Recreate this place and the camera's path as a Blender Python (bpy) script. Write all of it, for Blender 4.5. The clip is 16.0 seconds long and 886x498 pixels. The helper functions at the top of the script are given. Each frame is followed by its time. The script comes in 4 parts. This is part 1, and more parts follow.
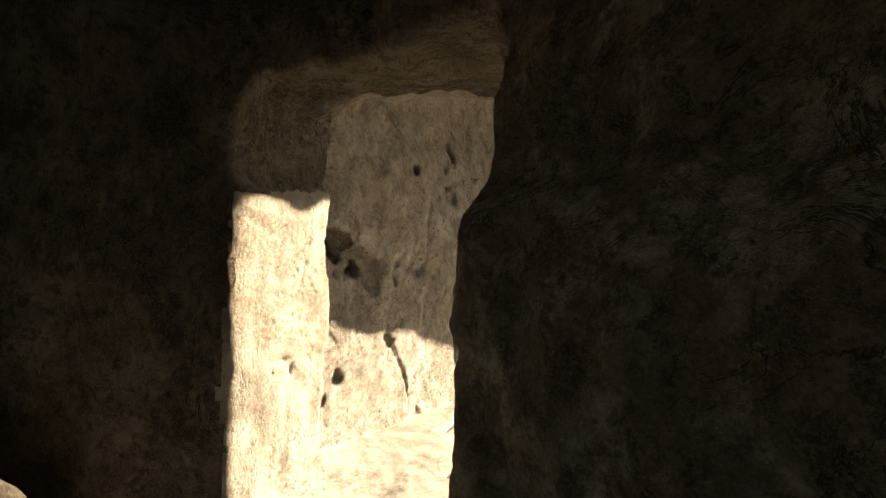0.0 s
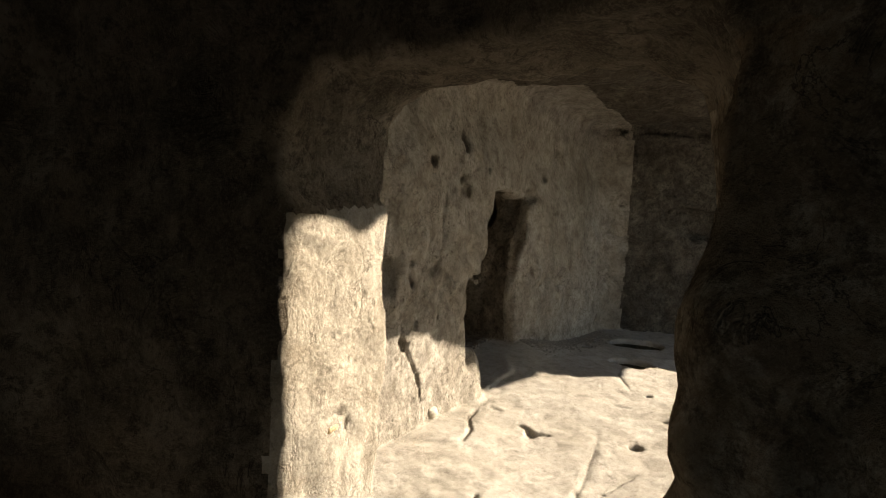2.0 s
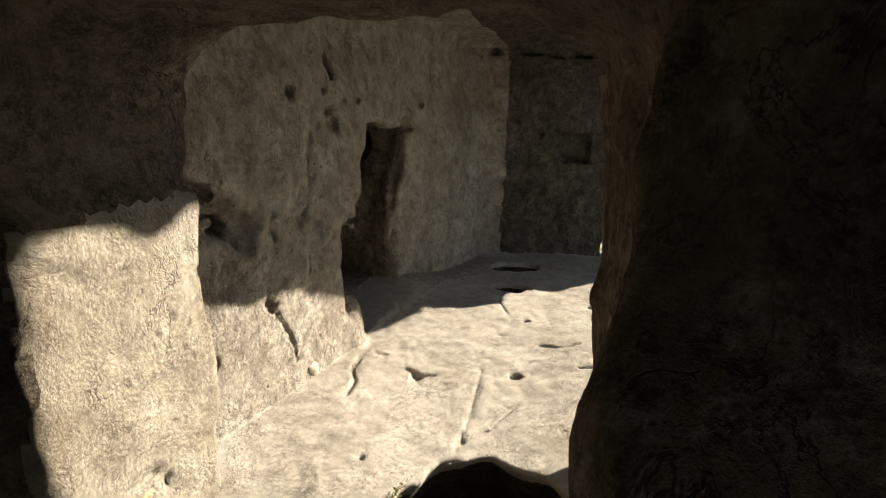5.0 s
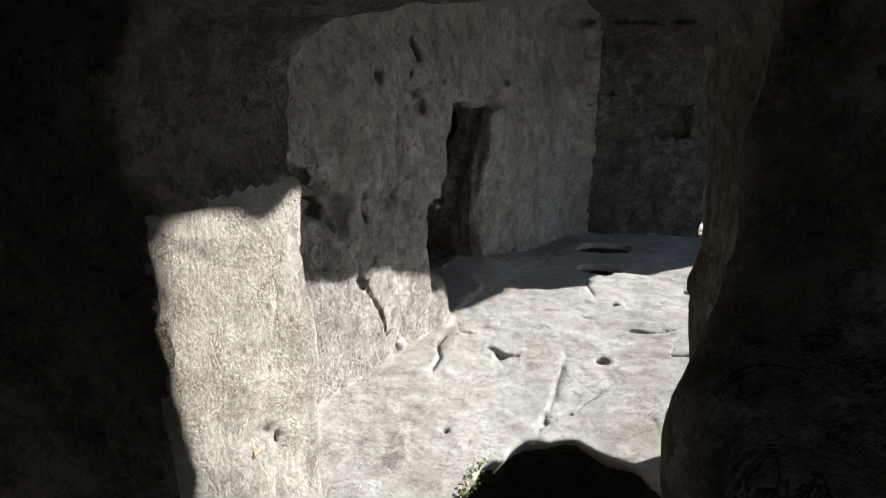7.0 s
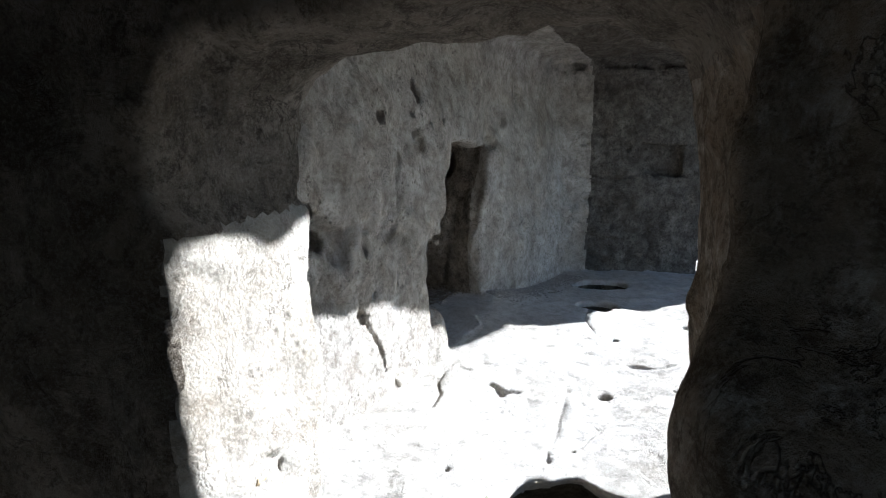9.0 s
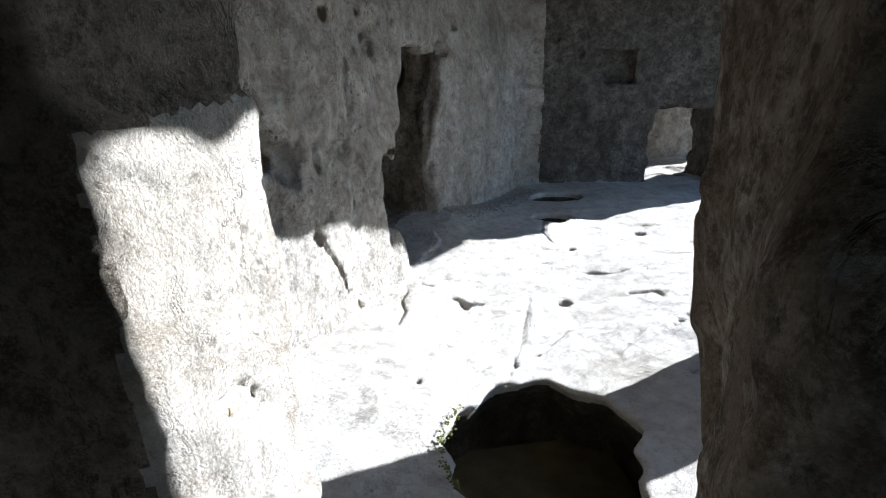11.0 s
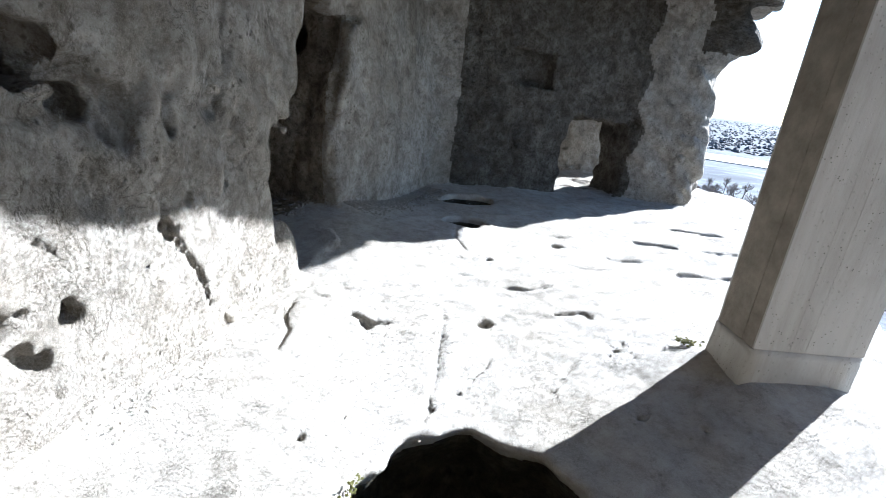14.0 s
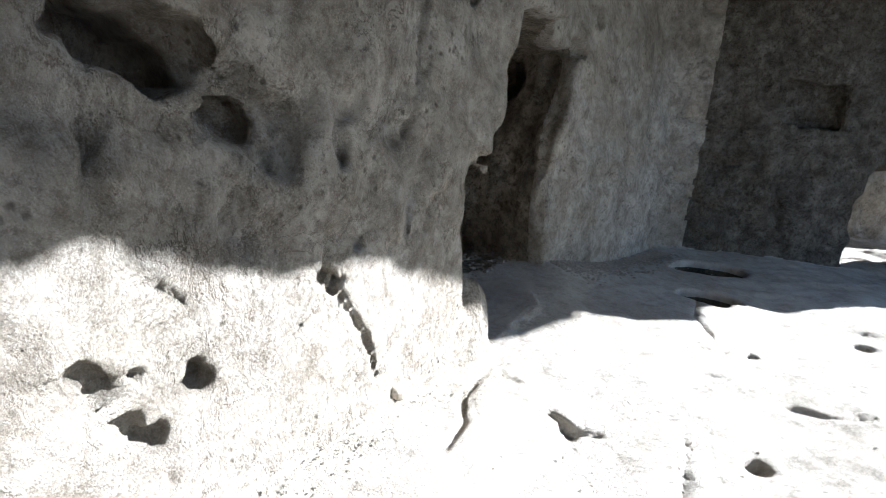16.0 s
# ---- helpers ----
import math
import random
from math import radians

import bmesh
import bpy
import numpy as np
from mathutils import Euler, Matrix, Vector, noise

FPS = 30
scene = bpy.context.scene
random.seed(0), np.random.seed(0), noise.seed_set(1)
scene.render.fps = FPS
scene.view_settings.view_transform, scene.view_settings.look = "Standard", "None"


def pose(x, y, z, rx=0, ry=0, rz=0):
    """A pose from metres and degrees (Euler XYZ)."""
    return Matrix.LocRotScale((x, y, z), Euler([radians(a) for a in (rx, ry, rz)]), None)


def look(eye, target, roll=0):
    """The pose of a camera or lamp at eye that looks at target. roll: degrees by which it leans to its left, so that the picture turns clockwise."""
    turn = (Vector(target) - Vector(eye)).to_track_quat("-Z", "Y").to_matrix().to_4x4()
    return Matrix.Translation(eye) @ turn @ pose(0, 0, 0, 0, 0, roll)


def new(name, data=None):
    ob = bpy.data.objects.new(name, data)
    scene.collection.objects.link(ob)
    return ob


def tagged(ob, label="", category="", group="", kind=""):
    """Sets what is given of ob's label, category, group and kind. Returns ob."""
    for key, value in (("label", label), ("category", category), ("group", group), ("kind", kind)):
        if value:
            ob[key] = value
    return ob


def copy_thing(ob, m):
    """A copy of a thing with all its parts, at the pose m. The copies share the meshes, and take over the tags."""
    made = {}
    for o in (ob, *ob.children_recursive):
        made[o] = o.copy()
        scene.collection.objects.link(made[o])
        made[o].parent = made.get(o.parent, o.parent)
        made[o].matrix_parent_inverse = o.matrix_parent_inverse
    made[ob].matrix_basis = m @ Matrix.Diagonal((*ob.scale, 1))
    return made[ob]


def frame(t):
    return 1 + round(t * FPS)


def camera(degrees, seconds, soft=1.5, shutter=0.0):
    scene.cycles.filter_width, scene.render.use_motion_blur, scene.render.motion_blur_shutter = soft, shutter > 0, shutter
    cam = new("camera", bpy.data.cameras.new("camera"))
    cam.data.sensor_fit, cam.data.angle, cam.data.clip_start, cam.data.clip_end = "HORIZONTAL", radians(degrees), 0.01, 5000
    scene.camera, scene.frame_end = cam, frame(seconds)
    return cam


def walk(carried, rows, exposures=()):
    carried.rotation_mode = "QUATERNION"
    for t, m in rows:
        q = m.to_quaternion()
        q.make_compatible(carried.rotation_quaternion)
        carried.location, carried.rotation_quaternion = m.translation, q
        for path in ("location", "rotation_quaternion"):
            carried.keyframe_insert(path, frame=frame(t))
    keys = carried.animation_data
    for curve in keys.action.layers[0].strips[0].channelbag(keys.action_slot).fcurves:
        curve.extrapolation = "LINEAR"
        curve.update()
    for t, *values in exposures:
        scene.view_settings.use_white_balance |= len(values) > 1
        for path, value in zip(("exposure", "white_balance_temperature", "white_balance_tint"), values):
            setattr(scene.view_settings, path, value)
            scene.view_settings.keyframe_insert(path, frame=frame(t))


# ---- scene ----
cam = camera(84.8, 16.0, soft=1.0)
PATH = [
    (0, (0.254, 0.406, 1.573), (0.099, 2.4, 1.547), 2.5),
    (0.5, (0.083, 0.527, 1.593), (-0.138, 2.514, 1.551), 2.8),
    (1, (-0.054, 0.572, 1.72), (-0.014, 2.569, 1.617), 5.0),
    (1.5, (-0.088, 0.58, 1.713), (-0.085, 2.575, 1.581), 4.0),
    (2, (-0.121, 0.703, 1.714), (-0.175, 2.699, 1.601), 3.4),
    (2.5, (-0.101, 0.868, 1.699), (-0.185, 2.863, 1.584), 6.5),
    (3, (-0.1, 0.995, 1.757), (-0.092, 2.969, 1.441), 6.6),
    (3.5, (-0.15, 1.109, 1.764), (0.217, 3.06, 1.525), 5.3),
    (3.7, (-0.131, 1.097, 1.809), (0.438, 3.006, 1.626), 3.5),
    (5.8, (-0.004, 1.008, 1.885), (0.239, 2.922, 1.357), 1.0),
    (6, (-0.007, 1.009, 1.881), (0.19, 2.932, 1.371), 0.9),
    (6.5, (-0.018, 1.013, 1.891), (0.078, 2.952, 1.414), -0.5),
    (7, (-0.029, 1.009, 1.889), (0.048, 2.942, 1.384), 0.1),
    (7.5, (-0.037, 0.997, 1.895), (0.029, 2.945, 1.446), 0.1),
    (8, (-0.046, 0.996, 1.9), (0.004, 2.954, 1.497), 0.3),
    (8.5, (-0.038, 0.983, 1.892), (0.028, 2.934, 1.453), 0.3),
    (9, (-0.049, 0.967, 1.863), (0.04, 2.935, 1.516), -0.0),
    (9.5, (-0.06, 0.94, 1.838), (0.035, 2.885, 1.383), 0.0),
    (10, (-0.066, 0.987, 1.83), (0.137, 2.894, 1.263), 0.9),
    (10.2, (-0.073, 1.013, 1.818), (0.173, 2.883, 1.152), -0.7),
    (12.3, (-0.152, 1.216, 1.747), (0.211, 3.089, 1.148), 0.5),
    (12.5, (-0.146, 1.246, 1.74), (0.24, 3.121, 1.163), 2.2),
    (13, (-0.103, 1.44, 1.669), (0.348, 3.319, 1.154), 5.1),
    (13.5, (-0.032, 1.607, 1.583), (0.469, 3.461, 1.026), 5.9),
    (14, (-0.048, 1.855, 1.568), (0.647, 3.615, 0.922), 6.5),
    (14.5, (0.003, 2.003, 1.521), (0.741, 3.701, 0.764), 7.0),
    (15, (0.132, 2.169, 1.478), (0.609, 3.97, 0.75), 6.7),
    (15.5, (0.07, 2.416, 1.43), (0.396, 4.342, 1.001), 8.9),
    (16, (0.075, 2.656, 1.359), (-0.053, 4.591, 0.872), 4.0),
]
EXPOSURES = [(0.0, 2.35, 8800, 14), (1.5, 2.0, 7900, 12), (2.5, 1.8, 7600, 12), (3.7, 1.75, 7500, 11), (6.0, 1.75, 6900, 11), (6.6, 1.65, 6200, 10), (7.2, 1.85, 5500, 10), (7.7, 2.6, 5200, 10), (10.2, 2.55, 5200, 10), (12.5, 2.5, 5200, 10), (14.5, 2.7, 5200, 10), (16.0, 2.8, 5400, 10)]
walk(cam, [(t, look(eye, target, roll)) for t, eye, target, roll in PATH], EXPOSURES)

# ---------------- world, sun ----------------
SUN_AZ = (0.965, 0.262)
SUN_TAN = 0.47
sun_way = Vector((SUN_AZ[0], SUN_AZ[1], SUN_TAN)).normalized()
world = bpy.data.worlds.new("world")
scene.world = world
world.use_nodes = True
wn = world.node_tree.nodes
sky = wn.new("ShaderNodeTexSky")
sky.sky_type = "NISHITA"
sky.sun_disc = False
sky.dust_density = 0.3
sky.sun_elevation = math.asin(sun_way.z)
sky.sun_rotation = math.atan2(sun_way.x, sun_way.y)
wn["Background"].inputs[1].default_value = 0.05
world.node_tree.links.new(sky.outputs[0], wn["Background"].inputs[0])
sun_data = bpy.data.lights.new("sun", "SUN")
sun_data.energy = 5.0
sun_data.angle = radians(0.55)
sun_data.color = (1.0, 0.93, 0.82)
sun_lamp = new("sun", sun_data)
sun_lamp.matrix_world = look(tuple(sun_way * 60), (0, 0, 0))


# ---------------- materials ----------------
class Nodes:
    """A small builder for node materials."""

    def __init__(self, name):
        self.mat = bpy.data.materials.new(name)
        self.mat.use_nodes = True
        self.tree = self.mat.node_tree
        self.bsdf = self.tree.nodes["Principled BSDF"]
        self.co = self.tree.nodes.new("ShaderNodeTexCoord").outputs["Object"]

    def node(self, kind, **values):
        n = self.tree.nodes.new(kind)
        for key, value in values.items():
            n.inputs[key.replace("_", " ")].default_value = value
        return n

    def link(self, a, b):
        self.tree.links.new(a, b)

    def mapped(self, scale, turn=(0, 0, 0)):
        m = self.node("ShaderNodeMapping")
        m.inputs["Scale"].default_value = scale
        m.inputs["Rotation"].default_value = turn
        self.link(self.co, m.inputs[0])
        return m.outputs[0]

    def noise(self, scale, detail=4.0, rough=0.6, stretch=(1, 1, 1), turn=(0, 0, 0), warp=0.0):
        n = self.node("ShaderNodeTexNoise", Scale=scale, Detail=detail, Roughness=rough, Distortion=warp)
        self.link(self.mapped(stretch, turn), n.inputs["Vector"])
        return n.outputs["Fac"]

    def voronoi(self, scale, feature="F1", stretch=(1, 1, 1)):
        n = self.node("ShaderNodeTexVoronoi", Scale=scale)
        n.feature = feature
        self.link(self.mapped(stretch), n.inputs["Vector"])
        return n.outputs["Distance"]

    def ramp(self, fac, stops):
        n = self.node("ShaderNodeValToRGB")
        els = n.color_ramp.elements
        while len(els) < len(stops):
            els.new(0.5)
        for el, (at, c) in zip(els, stops):
            el.position = at
            el.color = (*c, 1) if len(c) == 3 else c
        self.link(fac, n.inputs[0])
        return n.outputs[0]

    def mask(self, fac, lo, hi):
        n = self.node("ShaderNodeMapRange", From_Min=lo, From_Max=hi)
        self.link(fac, n.inputs["Value"])
        return n.outputs[0]

    def mix(self, fac, a, b, how="MIX"):
        n = self.node("ShaderNodeMix")
        n.data_type, n.blend_type = "RGBA", how
        for value, slot in ((fac, 0), (a, 6), (b, 7)):
            if isinstance(value, (int, float)):
                n.inputs[slot].default_value = value
            elif isinstance(value, tuple):
                n.inputs[slot].default_value = (*value, 1)
            else:
                self.link(value, n.inputs[slot])
        return n.outputs[2]

    def math(self, how, a, b=0.0):
        n = self.node("ShaderNodeMath")
        n.operation = how
        for i, value in enumerate((a, b)):
            if isinstance(value, (int, float)):
                n.inputs[i].default_value = value
            else:
                self.link(value, n.inputs[i])
        return n.outputs[0]

    def bump(self, height, metres, strength=1.0, on=None):
        n = self.node("ShaderNodeBump", Strength=strength, Distance=metres)
        self.link(height, n.inputs["Height"])
        if on is not None:
            self.link(on, n.inputs["Normal"])
        return n.outputs[0]

    def done(self, colour, rough=0.9, normal=None, metal=0.0, spec=0.25):
        for value, slot in ((colour, "Base Color"), (rough, "Roughness")):
            if isinstance(value, tuple):
                self.bsdf.inputs[slot].default_value = (*value, 1)
            elif isinstance(value, float):
                self.bsdf.inputs[slot].default_value = value
            else:
                self.link(value, self.bsdf.inputs[slot])
        self.bsdf.inputs["Metallic"].default_value = metal
        self.bsdf.inputs["Specular IOR Level"].default_value = spec
        if normal is not None:
            self.link(normal, self.bsdf.inputs["Normal"])
        return self.mat


def rock(name, dark, mid, pale, stretch=(1, 1, 0.4), soot=0.0, dig=0.03, patches=0.0, cracks=0.6, pitted=0.5, bite=1.0):
    """Weathered limestone: broad stains, blotches, flaked crust, pits, hair cracks and grain."""
    n = Nodes(name)
    broad = n.noise(0.9, 5, 0.6, (1, 1, 0.7), warp=0.6)
    blotch = n.noise(6.0, 8, 0.72, stretch, warp=0.3)
    chip = n.noise(19, 8, 0.78, stretch, warp=0.25)
    crumb = n.noise(46, 6, 0.8, stretch)
    grain = n.noise(140, 3, 0.8)
    deep = n.mix(1.0, dark, (0.62, 0.60, 0.57), "MULTIPLY")
    colour = n.ramp(blotch, [(0.36, dark), (0.50, mid), (0.66, pale)])
    colour = n.mix(n.mask(broad, 0.35, 0.7), colour, n.mix(1.0, colour, (0.78, 0.75, 0.70), "MULTIPLY"))
    if soot:
        smoky = n.noise(1.7, 7, 0.72, (1, 1, 0.45), warp=0.8)
        colour = n.mix(n.math("MULTIPLY", n.mask(smoky, 0.42, 0.66), soot), colour, (0.075, 0.066, 0.055))
    if patches:
        spots = n.math("MULTIPLY", n.mask(n.noise(5.0, 9, 0.75, (1, 1, 0.8), warp=0.5), 0.48, 0.58), n.mask(n.noise(24, 7, 0.8), 0.40, 0.58))
        colour = n.mix(n.math("MULTIPLY", spots, patches), colour, (0.60, 0.54, 0.45))
        rust = n.mask(n.noise(2.2, 6, 0.7, warp=0.6), 0.52, 0.66)
        colour = n.mix(n.math("MULTIPLY", rust, 0.5 * patches), colour, (0.20, 0.115, 0.06))
    # flaked crust: sharp-edged scales where the surface has broken away
    flake_fac = n.noise(3.4, 10, 0.82, stretch, warp=0.4)
    flake = n.mask(flake_fac, 0.485, 0.52)
    colour = n.mix(n.math("MULTIPLY", flake, 0.40 * bite), colour, n.mix(1.0, colour, (0.62, 0.60, 0.57), "MULTIPLY"))
    # low spots of chips, crumbs and seams have their shade painted in
    colour = n.mix(n.math("MULTIPLY", n.mask(chip, 0.50, 0.41), 0.80 * bite), colour, deep)
    colour = n.mix(n.math("MULTIPLY", n.mask(crumb, 0.46, 0.37), 0.55 * bite), colour, deep)
    colour = n.mix(n.math("MULTIPLY", n.mask(crumb, 0.57, 0.66), 0.35 * bite), colour, pale)
    colour = n.mix(n.math("MULTIPLY", n.mask(grain, 0.50, 0.60), 0.25), colour, pale)
    seam = n.math("ABSOLUTE", n.math("SUBTRACT", n.noise(5.5, 6, 0.65, stretch, warp=0.7), 0.5))
    seam = n.math("MULTIPLY", n.mask(seam, 0.012, 0.002), n.mask(n.noise(2.7, 4, 0.6), 0.50, 0.60))
    colour = n.mix(n.math("MULTIPLY", seam, 0.75 * bite), colour, (0.06, 0.05, 0.04))
    holes = n.math("MULTIPLY", n.mask(n.voronoi(21, "F1", stretch), 0.30, 0.12), n.mask(n.noise(3.1, 4, 0.6), 0.50, 0.60))
    fine_holes = n.math("MULTIPLY", n.mask(n.voronoi(70), 0.32, 0.12), n.mask(n.noise(5.3, 4, 0.6), 0.46, 0.60))
    pits = n.math("MULTIPLY", n.math("ADD", n.math("MULTIPLY", holes, 0.7), n.math("MULTIPLY", fine_holes, 0.35)), pitted)
    lines = n.node("ShaderNodeTexVoronoi", Scale=3.6)
    lines.feature = "DISTANCE_TO_EDGE"
    wob = n.node("ShaderNodeTexNoise", Scale=5.0, Detail=6.0, Roughness=0.7)
    n.link(n.mapped((1, 1, 0.7)), wob.inputs["Vector"])
    n.link(n.mix(0.30, n.mapped((1, 1, 0.7)), wob.outputs["Color"]), lines.inputs["Vector"])
    crack = n.math("MULTIPLY", n.mask(lines.outputs["Distance"], 0.018, 0.004), n.mask(n.noise(1.9, 4, 0.6), 0.50, 0.58))
    crack = n.math("MULTIPLY", crack, cracks)
    # cracks and pits are coloured dark too, for the shade inside them
    colour = n.mix(n.math("MULTIPLY", crack, 0.7), colour, (0.10, 0.083, 0.063))
    colour = n.mix(n.math("MINIMUM", n.math("MULTIPLY", pits, 0.9), 0.85), colour, (0.045, 0.038, 0.030))
    h = n.math("ADD", n.math("MULTIPLY", blotch, 1.0), n.math("MULTIPLY", chip, 1.3))
    h = n.math("ADD", h, n.math("MULTIPLY", crumb, 0.7))
    h = n.math("ADD", h, n.math("MULTIPLY", grain, 0.2))
    h = n.math("SUBTRACT", h, n.math("MULTIPLY", flake, 0.35 * bite))
    h = n.math("SUBTRACT", h, pits)
    h = n.math("SUBTRACT", h, n.math("MULTIPLY", n.math("ADD", crack, n.math("MULTIPLY", seam, bite)), 0.8))
    return n.done(colour, 0.94, n.bump(h, dig, 1.0), 0.0, 0.1)


ROCK_WALL = rock("limestone_wall", (0.28, 0.252, 0.215), (0.47, 0.435, 0.385), (0.60, 0.567, 0.51), (1, 1, 0.9), soot=0.28, dig=0.030, pitted=0.9, bite=0.72)
# browner sooty back wall, darkened further to deepen the room's shade
ROCK_BACK = rock("limestone_back_shaded", (0.09, 0.079, 0.065), (0.21, 0.188, 0.158), (0.36, 0.33, 0.287), (1, 1, 0.95), soot=0.5, dig=0.06, pitted=1.0)
ROCK_FLOOR = rock("limestone_floor", (0.31, 0.29, 0.258), (0.42, 0.396, 0.358), (0.48, 0.458, 0.42), (1, 1, 1), dig=0.014, cracks=0.35, pitted=0.45, bite=0.3)
# ceiling rock, its colour lowered to deepen the shade overhead
ROCK_ROOF = rock("limestone_roof_shaded", (0.08, 0.067, 0.052), (0.17, 0.149, 0.12), (0.28, 0.25, 0.21), (1.0, 0.6, 1.5), soot=0.4, dig=0.05)
# sooty cave rock, also the shaded copy of the jamb's limestone
ROCK_CAVE_SHADED = rock("limestone_cave_shaded", (0.14, 0.119, 0.093), (0.32, 0.278, 0.224), (0.48, 0.425, 0.353), (1, 1, 0.9), soot=0.35, dig=0.055)
# blotched brown rock of the east jamb, its colour darkened for shade
ROCK_PIER = rock("limestone_pier_shaded", (0.16, 0.125, 0.09), (0.34, 0.278, 0.206), (0.48, 0.41, 0.32), (1, 1, 0.9), soot=0.12, dig=0.06, patches=1.0)
# west jamb's limestone, its colour lifted to look sunlit
ROCK_JAMB = rock("limestone_jamb_sunlit", (0.34, 0.30, 0.245), (0.50, 0.463, 0.40), (0.58, 0.546, 0.485), (1, 1, 0.95), soot=0.0, dig=0.020, pitted=0.6, bite=0.45)
# damp rock for pit and bowls, with the shade inside them added to its colour
ROCK_DAMP_SHADED = rock("damp_shaded_limestone", (0.05, 0.045, 0.032), (0.12, 0.108, 0.078), (0.21, 0.192, 0.145), (1, 1, 0.8), soot=0.2, dig=0.04, bite=0.8)


# ---------------- the rock, as one field ----------------
D = np.array((0.54, 0.8417))       # along the long wall
N = np.array((0.8417, -0.54))      # from the long wall into the room


def smin(a, b, k):
    h = np.clip(0.5 + 0.5 * (b - a) / k, 0, 1)
    return b + (a - b) * h - k * h * (1 - h)


def smax(a, b, k):
    return -smin(-a, -b, k)


def steps(*spans):
    out = [spans[0][0]]
    for lo, hi, step in spans:
        count = max(1, round((hi - lo) / step))
        out += [lo + (hi - lo) * (i + 1) / count for i in range(count)]
    return np.array(out, np.float32)


GX = steps((-2.2, -0.9, 0.04), (-0.9, 0.9, 0.018), (0.9, 2.6, 0.026), (2.6, 9.0, 0.05))
GY = steps((-1.7, 0.7, 0.04), (0.7, 2.5, 0.018), (2.5, 5.8, 0.026), (5.8, 11.8, 0.045))
GZ = steps((-1.3, -0.3, 0.05), (-0.3, 2.4, 0.024), (2.4, 4.8, 0.045))
LATTICE = np.random.RandomState(7).rand(48, 48, 48).astype(np.float32)


def value_noise(p, scale, stretch=(1, 1, 1), shift=0.0):
    """Smooth noise from -1 to 1 at the rows of p."""
    q = p * (np.array(stretch, np.float32) * scale) + shift
    i = np.floor(q).astype(np.int32)
    f = q - i
    f = f * f * (3 - 2 * f)
    out = np.zeros(len(p), np.float32)
    for dx in (0, 1):
        for dy in (0, 1):
            for dz in (0, 1):
                wgt = (f[:, 0] if dx else 1 - f[:, 0]) * (f[:, 1] if dy else 1 - f[:, 1]) * (f[:, 2] if dz else 1 - f[:, 2])
                out += wgt * LATTICE[(i[:, 0] + dx) % 48, (i[:, 1] + dy) % 48, (i[:, 2] + dz) % 48]
    return out * 2 - 1


def along(x, y):
    """Metres along the long wall."""
    return D[0] * (x + 0.29) + D[1] * (y - 4.79) + 3.88


def set_back(s, z):
    """How far the long wall stands back beyond its tall recess."""
    far = np.clip((s - 6.5) / 2.4, 0, 1)
    return np.clip((s - 5.6) / 0.5, 0, 1) * (0.42 * (1 - far) + (0.05 + 0.07 * z) * far)


def floor_level(x, y):
    v = N[0] * x + N[1] * y + 2.84
    bank = 0.15 * np.exp(-((along(x, y) - 6.5) / 0.8) ** 2 - ((v + 0.40) / 0.35) ** 2)
    return (bank - 0.03 + 0.045 * np.sin(1.3 * x + 0.6) * np.sin(1.1 * y + 0.4) - 0.05 * np.exp(-((x - 1.5) ** 2 + (y - 4.8) ** 2) / 0.8)
            + 0.12 * np.exp(-((x - 2.82) ** 2 + (y - 3.6) ** 2) / 0.6))


def back_line(x):
    return 9.25 - 0.12 * (x - 2.4)


def out_of_room(x, y):
    """Metres outward from the line of the open side."""
    return (x - 3.0) * 0.762 - (y - 3.6) * 0.648


